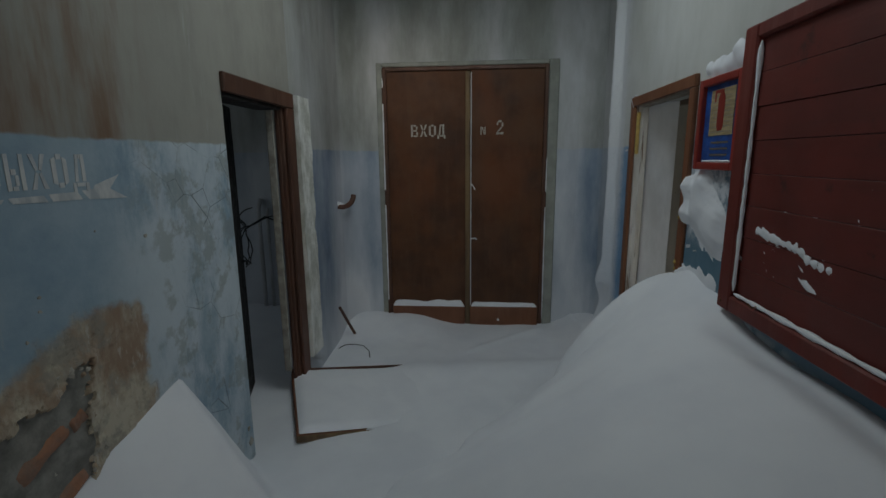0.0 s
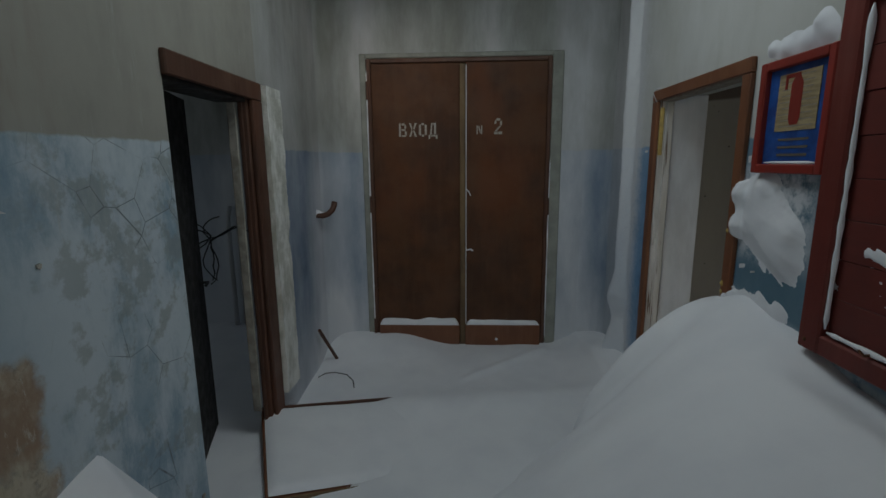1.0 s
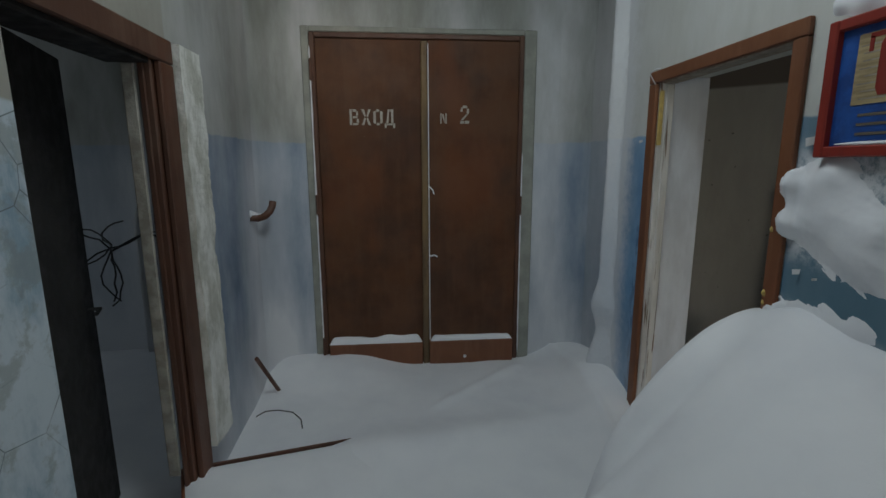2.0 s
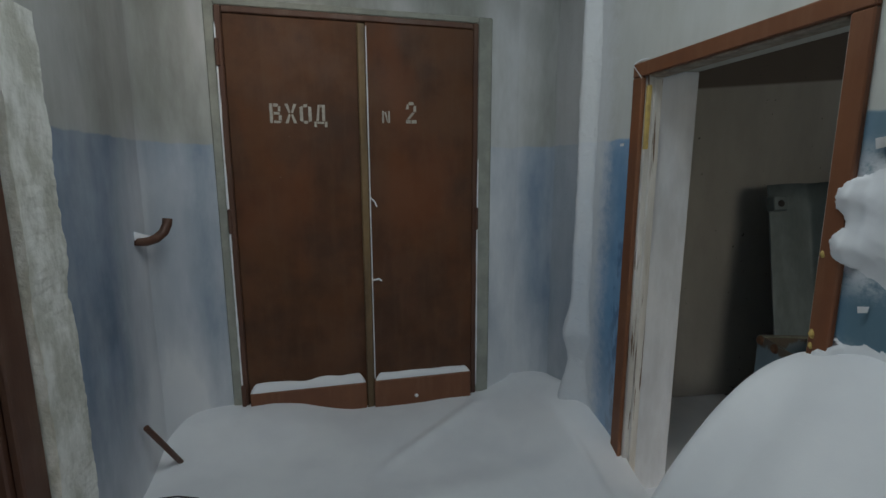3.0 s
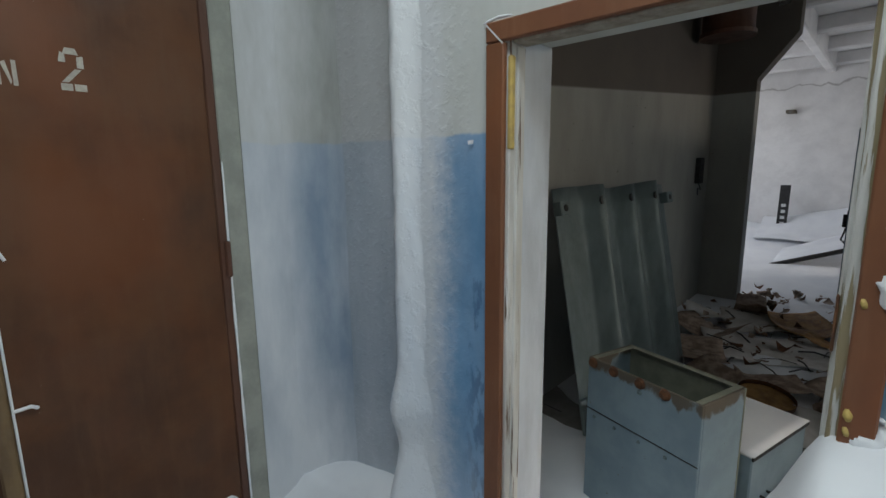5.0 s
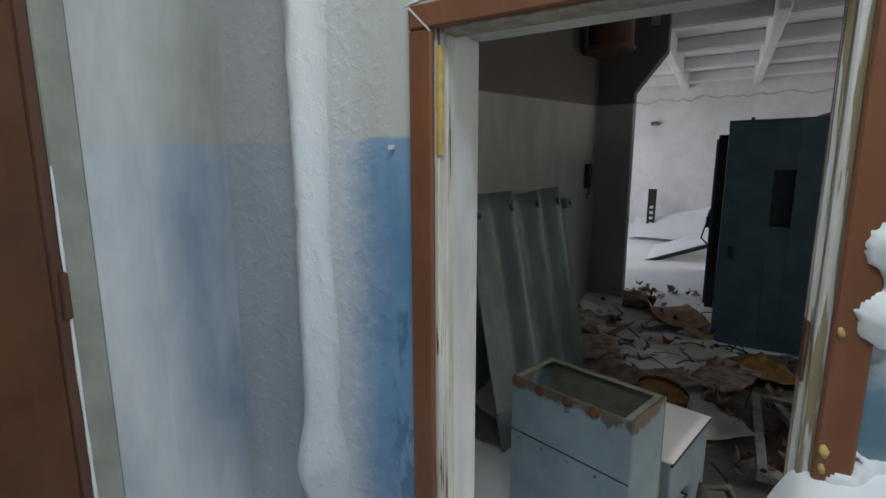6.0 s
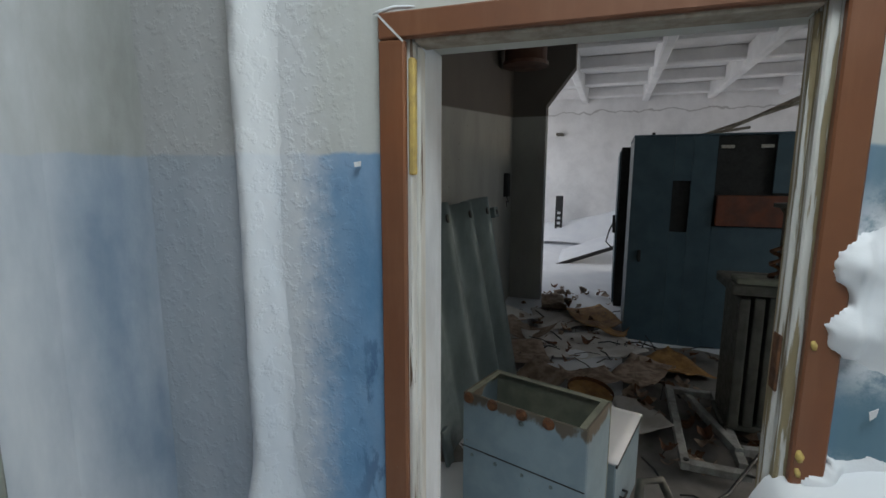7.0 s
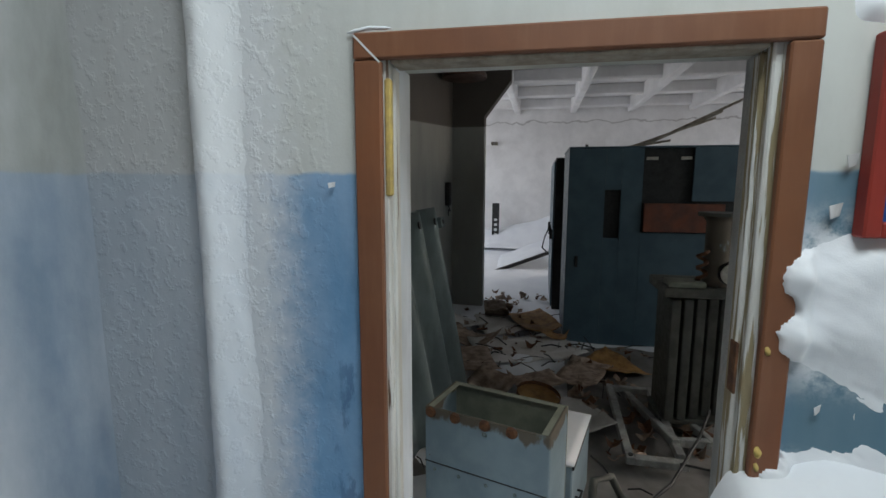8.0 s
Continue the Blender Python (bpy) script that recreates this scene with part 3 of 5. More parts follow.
def ledge_snow(x0, x1, y, z, depth, height, seed):
    def fn(u, v):
        x = x0 + u * (x1 - x0)
        a = v * math.pi / 2
        e = min(1.0, min(u, 1 - u) / 0.04)
        hh = height * (0.6 + 0.4 * noise.noise(Vector((x * 6, seed, 0)))) * e
        return Vector((x, y - depth * math.sin(a) * 0.9, z + hh * math.cos(a)))
    return sheet(fn, 40, 6)


tagged(link("ledge_snow", ledge_snow(DX0 + 0.045, -0.03, YF - 0.026, 0.316, 0.028, 0.085, 2), M_SNOW, smooth=True), "snow lying on the kick board of the door", "snow")
tagged(link("ledge_snow", ledge_snow(0.035, DX1 - 0.05, YF - 0.038, 0.326, 0.03, 0.06, 7), M_SNOW, smooth=True), "snow lying on the kick board of the door", "snow")

# plaster surround of the double door
def surround():
    s = thing("trim_double_door", pose(0, YF, 0), "pale plaster band round the double door", "trim", kind="structure")
    part("band", box((DX0 - 0.055, -0.018, 0), (DX0 - 0.003, 0.0, DH + 0.04), 0.006), M_BAND, s)
    part("band", box((DX1 + 0.003, -0.018, 0), (DX1 + 0.09, 0.0, DH + 0.04), 0.006), M_BAND, s)
    part("band", box((DX0 - 0.003, -0.018, DH + 0.003), (DX1 + 0.003, 0.0, DH + 0.04), 0.006), M_BAND, s)
surround()


# ---------------------------------------------------------------- right doorway
def right_door_frame():
    f = thing("door_frame", pose(XR, 0, 0), "brown painted door casing with peeling white inner frame", "door frame")
    cx = -0.022
    part("casing", box((cx, RD1 - 0.035, 0.0), (0.0, RD1 + 0.03, 2.026), 0.004), M_CASING, f)
    part("casing", box((cx, RD0 - 0.032, 0.0), (0.0, RD0 + 0.026, 2.026), 0.004), M_CASING, f)
    part("casing", box((cx - 0.001, RD0 - 0.032, 2.028), (0.0, RD1 + 0.03, 2.086), 0.004), M_CASING, f)
    # frame box with its rebate
    for y0, y1, s in ((RD1 - 0.045, RD1, 1), (RD0 - 0.029, RD0 + 0.045, -1)):
        part("jamb", box((0.002, y0, 0.0), (0.075, y1, RDH - 0.002), 0.004), M_JAMB if s > 0 else M_JAMB_OLD, f, "peeling white jamb")
        yy = y0 - 0.009 if s > 0 else y1 - 0.007
        part("rebate", box((0.03, yy, 0.0), (0.07, yy + 0.016, RDH - 0.04), 0.004), M_JAMB if s > 0 else M_JAMB_OLD, f)
    part("head", box((0.002, RD0 + 0.05, RDH - 0.038), (0.075, RD1 - 0.05, RDH), 0.004), M_WOOD, f, "bare worn head of the frame")
    part("sealant", box((-0.002, RD1 - 0.052, 1.72), (0.02, RD1 - 0.036, 1.99), 0.004), M_FOAM, f, "yellow sealant strip")
    for z, r in ((1.40, 0.008), (1.17, 0.012), (1.135, 0.008)):
        part("sealant", tube([(cx + 0.002, RD0 + 0.012, z - r), (cx - 0.002, RD0 + 0.014, z), (cx + 0.002, RD0 + 0.016, z + r)], [0.005, r * 0.7, 0.004], 8), M_FOAM, f, "dried yellow sealant blob", True)
    gap = box((-0.0008, -0.043, -0.0022), (0.0008, 0.043, 0.0022))
    gap.transform(pose(cx - 0.0012, RD1 - 0.003, 2.05, 0, 0, 0) @ pose(0, 0, 0, 45, 0, 0))
    part("mitre_gap", gap, M_FRAMEWHITE, f, "open mitre joint")
    part("strike_plate", box((0.02, RD0 + 0.05, 1.28), (0.055, RD0 + 0.056, 1.40), 0.002), M_RUST, f)
    return f


right_door_frame()
# whitened reveals
wall_r = thing("trim_reveal", pose(XR, 0, 0), "whitewashed reveal of the doorway", "trim", kind="structure")
part("reveal", box((0.078, RD1 - 0.03, 0.0), (WT, RD1 - 0.001, RDH - 0.002), 0.004), M_REVEAL, wall_r)


def splayed_reveal():
    """A plastered reveal that opens towards the room."""
    bm = bmesh.new()
    rings = []
    for z in (0.0, RDH - 0.002):
        rings.append([bm.verts.new((x, y, z)) for x, y in ((0.078, RD0 - 0.029), (0.078, RD0 + 0.02), (WT + 0.002, RD0 - 0.014), (WT + 0.002, RD0 - 0.029))])
    for k in range(4):
        bm.faces.new((rings[0][k], rings[0][(k + 1) % 4], rings[1][(k + 1) % 4], rings[1][k]))
    bm.faces.new(rings[0][::-1])
    bm.faces.new(rings[1])
    return bm


part("reveal", splayed_reveal(), M_REVEAL_GREY, wall_r)

# ---------------------------------------------------------------- left doorway
def left_door_frame():
    f = thing("door_frame", pose(XL, 0, 0), "dark brown door casing with flaking plaster beside it", "door frame")
    part("casing", box((-0.002, LD1 - 0.105, 0.0), (0.022, LD1 + 0.005, 2.015), 0.005), M_CASING_DARK, f)
    part("casing", box((-0.002, LD0 - 0.004, 2.017), (0.023, LD1 + 0.005, 2.108), 0.005), M_CASING_DARK, f)
    part("jamb", box((-0.055, LD1 - 0.125, 0.0), (-0.004, LD1 - 0.002, 2.02), 0.005), M_CASING_DARK, f)
    part("rebate", box((-0.045, LD1 - 0.138, 0.0), (-0.025, LD1 - 0.126, 2.03), 0.003), M_CASING_DARK, f)
    part("bare_edge", box((-0.105, LD1 - 0.140, 0.30), (-0.057, LD1 - 0.128, 2.0), 0.005), M_PLASTER, f, "bare flaking plaster edge")
    part("head", box((-WL, LD0 + 0.002, 2.0), (-0.006, LD1 - 0.127, LDH - 0.002), 0.005), M_DARKWOOD, f)
    return f


left_door_frame()
def plaster_strip(u, v):
    """A broken ridge of plaster that stands proud beside the casing."""
    jag = 0.006 * noise.noise(Vector((3, v * 9, 0))) + 0.003 * noise.noise(Vector((5, v * 60, u * 4)))
    out = 0.046 + 0.004 * fbm(u, v * 6, 2, 2)
    z = 0.34 + v * 1.76
    if u < 0.34:
        return Vector((XL + 0.001 + (out + jag) * u / 0.34, LD1 + 0.012 + 0.4 * jag, z))
    if u < 0.84:
        return Vector((XL + out + jag, LD1 + 0.012 + 0.4 * jag + (0.20 + 1.5 * jag) * (u - 0.34) / 0.5, z))
    return Vector((XL + 0.001 + (out + jag) * (1 - u) / 0.16, LD1 + 0.22 + 2.2 * jag, z))


strip = sheet(plaster_strip, 18, 110)
tagged(link("trim_plaster", strip, M_STRIP), "pale flaking plaster strip beside the casing", "trim", kind="structure")
# ---------------------------------------------------------------- left room
RXL = -4.2
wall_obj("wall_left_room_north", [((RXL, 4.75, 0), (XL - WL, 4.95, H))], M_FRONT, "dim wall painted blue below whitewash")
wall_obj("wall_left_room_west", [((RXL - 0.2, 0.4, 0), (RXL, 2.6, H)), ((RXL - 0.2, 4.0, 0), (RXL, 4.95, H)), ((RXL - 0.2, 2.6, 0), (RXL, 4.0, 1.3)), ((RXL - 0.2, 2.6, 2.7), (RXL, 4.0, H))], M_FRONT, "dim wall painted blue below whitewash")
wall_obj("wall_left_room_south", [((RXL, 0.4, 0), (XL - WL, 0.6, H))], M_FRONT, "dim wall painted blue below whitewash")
tagged(link("ceiling_left_room", box((RXL - 0.2, 0.4, H), (XL - WL, 4.95, H + 0.2)), M_CEIL), "grey ceiling of the side room", "ceiling", kind="structure")
tagged(link("floor_left_room", box((RXL - 0.2, 0.4, -0.2), (XL, 4.95, 0)), M_CONC), "concrete floor of the side room", "floor", kind="structure")
tagged(link("snow_left_room", sheet(lambda u, v: Vector((RXL + u * (XL - 0.0 - RXL), 0.6 + v * 4.15, 0.14 + 0.03 * fbm(RXL + u * (XL - RXL), 0.6 + v * 4.15, 0, 0.9) if u > 0.99 else 0.145 + 0.03 * fbm(u * 3, v * 4, 0, 1.1))), 40, 40), M_SNOW, smooth=True),
       "thin snow over the side room's floor", "snow", kind="stuff")

# ---------------------------------------------------------------- right rooms
built = set(scene.objects)
RX0 = XR + WT
NY, PX, SY = 4.13, 6.55, -1.6
FX, FH = 11.7, 3.72
wall_obj("wall_plant_north", [((RX0, NY, 0), (PX + 0.2, NY + 0.2, FH))], M_ROOM, "pale grey-green wall, dark above")
wall_obj("wall_plant_south", [((RX0, SY - 0.2, 0), (2.1, SY, FH)), ((4.3, SY - 0.2, 0), (PX + 0.2, SY, FH)), ((2.1, SY - 0.2, 0), (4.3, SY, 1.3)), ((2.1, SY - 0.2, 2.9), (4.3, SY, FH))], M_ROOM, "pale grey-green wall, dark above")
wall_obj("wall_plant_west", [((RX0 - 0.02, SY, 0), (RX0, 2.2, FH)), ((RX0 - 0.02, 2.2, 2.1), (RX0, 3.5, FH)), ((RX0 - 0.02, 3.5, 0), (RX0, NY, FH))], M_ROOM, "inner face of the passage wall")


def partition():
    """The cross wall, with a wide opening whose upper corner is cut off."""
    bm = bmesh.new()
    pts = [(NY, 0), (3.69, 0), (3.69, 2.66), (3.34, 3.12), (3.34, FH), (NY, FH)]
    front = [bm.verts.new((PX, y, z)) for y, z in pts]
    back = [bm.verts.new((PX + 0.2, y, z)) for y, z in pts]
    bm.faces.new(front)
    bm.faces.new(back[::-1])
    for i in range(len(pts)):
        j = (i + 1) % len(pts)
        bm.faces.new((front[i], back[i], back[j], front[j]))
    return bm


tagged(link("wall_partition", partition(), M_ROOM), "cross wall with a chamfered opening", "wall", kind="structure")
wall_obj("wall_far_east", [((FX, -3.2, 0), (FX + 0.25, 5.9, FH))], M_FAR, "whitewashed far wall with a long crack")
wall_obj("wall_far_north", [((PX + 0.2, 5.7, 0), (7.7, 5.9, FH)), ((10.9, 5.7, 0), (FX, 5.9, FH)), ((7.7, 5.7, 0), (10.9, 5.9, 1.1)), ((7.7, 5.7, 3.3), (10.9, 5.9, FH)), ((PX, NY + 0.2, 0), (PX + 0.2, 5.7, FH))],
         M_FAR, "whitewashed wall with an empty window opening")
wall_obj("wall_far_south", [((PX, -3.2, 0), (7.7, -3.0, FH)), ((10.9, -3.2, 0), (FX, -3.0, FH)), ((7.7, -3.2, 0), (10.9, -3.0, 1.1)), ((7.7, -3.2, 3.3), (10.9, -3.0, FH)), ((PX, -3.0, 0), (PX + 0.2, SY, FH))],
         M_FAR, "whitewashed wall with an empty window opening")
tagged(link("floor_plant", box((RX0 - WT, -3.2, -0.2), (FX + 0.25, 5.9, 0)), M_CONC), "concrete floor of the plant room", "floor", kind="structure")


def ribbed_ceiling():
    bm = box((RX0, -3.2, FH), (FX + 0.25, 5.9, FH + 0.2))
    y = -2.9
    while y < 5.9:
        box((PX, y - 0.07, FH - 0.32), (FX, y + 0.07, FH + 0.01), 0.02, bm)
        y += 1.28
    x = 7.2
    while x < FX:
        box((x - 0.08, -3.0, FH - 0.22), (x + 0.08, 5.7, FH + 0.01), 0.03, bm)
        x += 1.45
    return bm


tagged(link("ceiling_plant", ribbed_ceiling(), M_FAR), "ribbed concrete ceiling, whitewashed", "ceiling", kind="structure")


def plant_snow(u, v):
    x = RX0 - 0.2 + u * (FX - RX0 + 0.2)
    y = -2.9 + v * 8.5
    z = 0.012 + 0.03 * fbm(x, y, 4, 0.8) + 0.14 * smooth01((x - 6.5) / 2.5)
    z -= 0.07 * smooth01((2.75 - y) / 0.35) * smooth01((5.2 - x) / 0.4) * smooth01((x - 2.3) / 0.3)
    z += 0.55 * smooth01((x - 10.2) / 1.3) * (0.7 + 0.4 * fbm(x, y, 2, 0.7))
    return Vector((x, y, z))
tagged(link("snow_plant_room", sheet(plant_snow, 110, 90), M_SNOW, smooth=True), "snow blown over the plant room floor", "snow", kind="stuff")


# steel box without its lid
def steel_box():
    ax = Vector((-0.176, -0.540, 0)).normalized()
    yaw = math.degrees(math.atan2(ax.y, ax.x))
    b = thing("steel_box", pose(2.0, 3.386, 0.0, 0, 0, yaw), "open blue-grey steel box with rusty bolt holes along its rim", "steel box")
    L, W, z0, z1, t = 0.568, 0.305, 0.02, 0.762, 0.012
    # local x along the front, local y away from the doorway
    front = part("front_panel", box((0, 0, z0), (L, t, z1), 0.003), M_STEEL, b)
    part("back_panel", box((0, W - t, z0), (L, W, z1), 0.003), M_STEEL_IN, b)
    part("side_panel", box((0, t + 0.001, z0), (t, W - t - 0.001, z1), 0.003), M_STEEL, b)
    part("side_panel", box((L - t, t + 0.001, z0), (L, W - t - 0.001, z1), 0.003), M_STEEL, b)
    part("inner_floor", box((t, t, 0.34), (L - t, W - t, 0.35)), M_STEEL_IN, b)
    part("rim", box((t, t, z1 - 0.004), (t + 0.025, W - t, z1), 0.0), M_STEEL_IN, b)
    part("rim", box((L - t - 0.025, t, z1 - 0.004), (L - t, W - t, z1), 0.0), M_STEEL_IN, b)
    part("rim", box((t + 0.025, W - t - 0.025, z1 - 0.004), (L - t - 0.025, W - t, z1)), M_STEEL_IN, b)
    part("seam", box((0.0, -0.003, 0.50), (L, 0.001, 0.504)), M_DARK, front)
    for i, x in enumerate((0.03, 0.15, 0.29, 0.41)):
        part("washer", tube([(x, -0.001, z1 - 0.022), (x, -0.012, z1 - 0.022)], [0.026, 0.02], 14), M_RUST, front, "rusty washer")
    for x in (0.05, 0.17, 0.30, 0.43):
        part("rivet", tube([(x, -0.001, 0.47), (x, -0.008, 0.47)], [0.009, 0.005], 8), M_GALV, front)
    part("rivet", tube([(0.29, -0.001, 0.70), (0.29, -0.010, 0.70)], [0.012, 0.006], 10), M_GALV, front)
    return b


turn_rooms(built)
steel_box()
built = set(scene.objects)


def snowy_box():
    b = thing("low_steel_box", pose(2.70, 2.60, 0, 0, 0, 166), "low blue-grey steel box capped with snow", "steel box")
    part("body", box((0.0, -0.46, 0.02), (0.53, 0.0, 0.43), 0.006), M_STEEL, b)
    part("lid", sheet(lambda u, v: Vector((u * 0.545 - 0.008, 0.008 - v * 0.47, 0.436 + 0.012 * math.sin(math.pi * u) * math.sin(math.pi * v))), 12, 10, 0.012), M_SNOW, b, "crust of snow", True)
    part("edge_strip", box((-0.006, 0.0, 0.412), (0.54, 0.009, 0.432), 0.002), M_DARK, b)
    part("edge_strip", box((-0.009, -0.46, 0.412), (-0.0005, 0.009, 0.432), 0.002), M_DARK, b)
    part("handle", tube([(0.36, 0.001, 0.2), (0.36, 0.025, 0.2), (0.42, 0.025, 0.2), (0.42, 0.001, 0.2)], 0.006, 8), M_DARK, b)
    return b


snowy_box()


# ribbed steel sheet leaning on the wall
def ribbed_sheet(m):
    s = thing("ribbed_sheet", m, "grey-blue ribbed steel sheet leaning against the wall, frost on its edge", "metal sheet")
    width, height = 1.54, 1.53
    crests = (0.40, 0.80, 1.18)

    def fn(u, v):
        x = u * width
        y = 0.0
        for c in crests:
            k = (x - c) / 0.11
            if abs(k) < 1:
                y -= 0.12 * math.cos(k * math.pi / 2) ** 1.6
        return Vector((x, y, v * height + 0.012 * math.sin(x * 7)))
    part("panel", sheet(fn, 150, 10, 0.005), M_GALV, s, smooth=True)
    for c in crests:
        # flat black discs give the shade inside the holes
        part("bolt_hole", tube([(c - 0.02, -0.112, height - 0.10), (c - 0.02, -0.121, height - 0.10)], 0.028, 14), M_DARK, s)
    for x in (0.03, width - 0.02):
        part("bracket", box((x - 0.05, -0.07, height - 0.17), (x + 0.05, -0.006, height - 0.08), 0.006), M_GALV, s)
        part("bracket_hole", tube([(x, -0.070, height - 0.125), (x, -0.073, height - 0.125)], 0.022, 12), M_DARK, s)
    part("foot_tab", box((-0.02, -0.03, -0.02), (0.07, -0.006, 0.2), 0.005), M_GALV, s)
    return s


ribbed_sheet(pose(2.50, 3.66, 0.03, -11, 0, -4.5))


# switchgear cabinets
def cabinet():
    c = thing("switchgear_cabinet", pose(5.25, 0, 0), "tall dark blue steel switchgear cabinet standing on the floor", "cabinet")
    y1, y0, z1 = 2.625, 0.6, 2.12
    part("side", box((0.02, y1 - 0.02, 0.0), (1.0, y1, z1), 0.004), M_CABINET, c)
    part("top", box((0.0, y0, z1), (1.0, y1 + 0.005, z1 + 0.02), 0.004), M_CABINET, c)
    # solid black block, the unlit inside seen through the panel openings
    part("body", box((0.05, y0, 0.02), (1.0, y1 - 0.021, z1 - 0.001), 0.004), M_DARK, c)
    # front panel pieces round the openings
    part("front_panel", box((0.0, 2.25, 0.0), (0.03, y1, z1 - 0.002), 0.0008), M_CABINET, c)
    part("front_panel", box((0.0, 2.09, 0.0), (0.03, 2.249, 1.18), 0.0008), M_CABINET, c)
    part("front_panel", box((0.0, 2.09, 1.69), (0.03, 2.249, z1 - 0.002), 0.0008), M_CABINET, c)
    part("front_panel", box((0.0, 1.88, 0.0), (0.03, 2.089, z1 - 0.002), 0.0008), M_CABINET, c)
    part("front_panel", box((0.0, y0, 0.0), (0.03, 1.879, 1.25), 0.003), M_CABINET, c)
    part("front_panel", box((0.0, y0, 1.58), (0.03, 1.40, z1 - 0.002), 0.0008), M_CABINET, c)
    part("slot_frame", box((-0.008, 2.08, 1.69), (0.0, 2.26, 1.74), 0.002), M_CABINET, c)
    part("meter_panel", box((-0.05, 1.10, 1.26), (0.01, 1.86, 1.555), 0.006), M_REDBROWN, c, "rusty red panel")
    part("handle", box((-0.03, 2.50, 0.86), (0.0, 2.53, 0.98), 0.004), M_DARK, c)
    part("busbar", box((0.02, 1.42, 2.0), (0.05, 1.52, 2.03)), M_PORCELAIN, c)
    part("busbar", box((0.02, 1.74, 2.0), (0.05, 1.85, 2.03)), M_PORCELAIN, c)
    part("lifting_eye", tube([(0.05, 2.45, z1 + 0.02), (0.05, 2.45, z1 + 0.045)], 0.015, 8), M_DARK, c)
    return c


cabinet()
for i in range(3):
    c = thing("switchgear_cabinet", pose(6.55 + 0.62 * i, 2.72, 0), "dark steel cabinet of the row with open doors", "cabinet", "cabinet row")
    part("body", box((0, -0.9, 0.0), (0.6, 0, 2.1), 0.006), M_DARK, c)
    leaf = part("door", box((0.02, 0.001, 0.06), (0.58, 0.022, 2.05), 0.004), M_CABINET, c)
    part("handle", box((0.05, 0.023, 1.0), (0.08, 0.06, 1.14), 0.004), M_DARK, leaf)


# wall switch and duct stub
sw = thing("switch_box", pose(6.1, NY, 1.62), "dark broken wall switch with loose wires", "switch")
part("case", box((-0.07, -0.06, -0.15), (0.07, 0.0, 0.15), 0.008), M_DARK, sw)
part("wire", tube([(0, -0.03, -0.15), (-0.05, -0.07, -0.22), (-0.1, -0.05, -0.2), (-0.12, -0.06, -0.28)], 0.006, 6), M_DARK, sw)
du = thing("duct_stub", pose(5.7, 3.83, 3.35), "rusty brown round duct under the ceiling", "duct")
part("pipe", tube([(0, 0, 0.6), (0, 0, -0.33)], 0.24, 28), M_CASING_DARK, du, smooth=True)
part("flange", tube([(0, 0, -0.33), (0, 0, -0.37)], 0.26, 28), M_CASING_DARK, du)

turn_rooms(built)


# ---------------------------------------------------------------- passage, right side
def fire_board():
    y1, y0, z0, z1 = 1.925, 0.35, 1.107, 2.16
    b = thing("fire_board", pose(XR, 0, 0), "red painted plank board in a heavy frame hung on the wall", "board")
    fw = 0.082
    part("frame_side", box((-0.062, y1 - fw, z0), (-0.002, y1, z1), 0.006), M_RED_FRAME, b)
    part("frame_side", box((-0.062, y0, z0), (-0.002, y0 + fw, z1), 0.006), M_RED_FRAME, b)
    part("frame_rail", box((-0.061, y0 + fw, z0), (-0.002, y1 - fw, z0 + 0.062), 0.006), M_RED_FRAME, b)
    part("frame_rail", box((-0.061, y0 + fw, z1 - 0.05), (-0.002, y1 - fw, z1), 0.006), M_RED_FRAME, b)
    n = 8
    step = (z1 - 0.05 - z0 - 0.062) / n
    rnd = random.Random(4)
    for i in range(n):
        zz = z0 + 0.062 + i * step
        d = rnd.uniform(0, 0.006)
        part("plank", box((-0.034 - d, y0 + fw + 0.001, zz + 0.0008), (-0.004, y1 - fw - 0.001, zz + step - 0.0008), 0.0015), M_RED, b)
    part("nail", tube([(-0.062, y1 - 0.03, z0 + 0.03), (-0.066, y1 - 0.03, z0 + 0.03)], [0.008, 0.004], 8), M_RUST, b)
    part("hook", tube([(-0.036, 1.67, z0 + 0.075), (-0.07, 1.67, z0 + 0.07), (-0.085, 1.67, z0 + 0.085)], 0.004, 6), M_RUST, b)
    return b


M_RED_FRAME = board_paint("dark_red_frame_paint", (0.15, 0.02, 0.012), (0.11, 0.016, 0.011), (0.20, 0.07, 0.05), 0.55)
fire_board()


def snow_roll(name, pts, radius, label, seed=0, sides=9):
    """A lumpy roll of snow along a line."""
    rnd = random.Random(seed)
    fine = []
    for a, b in zip(pts, pts[1:]):
        a, b = Vector(a), Vector(b)
        n = max(3, int((b - a).length / 0.03))
        fine += [a.lerp(b, k / n) for k in range(n)]
    fine.append(Vector(pts[-1]))
    r = [radius * (0.55 + 0.75 * abs(noise.noise(p * 9 + Vector((seed, 0, 0)))) + 0.15 * rnd.random()) for p in fine]
    r[0] = r[-1] = radius * 0.25
    bm = tube(fine, r, sides)
    return tagged(link(name, bm, M_SNOW, smooth=True), label, "snow")


bx = XR - 0.048
snow_roll("rim_snow", [(bx, 1.838, 1.19), (bx, 1.836, 1.6), (bx, 1.836, 2.10)], 0.009, "snow caught along the frame of the red board", 1)
snow_roll("rim_snow", [(bx, 1.83, 1.182), (bx, 1.2, 1.178), (bx, 0.5, 1.178)], 0.010, "snow lying on the lower rail of the red board", 2)
snow_roll("rim_snow", [(XR - 0.012, 3.27, 2.094), (XR - 0.012, 3.32, 2.098), (XR - 0.008, 3.375, 2.09)], 0.006, "snow lying on the corner of the door casing", 5)


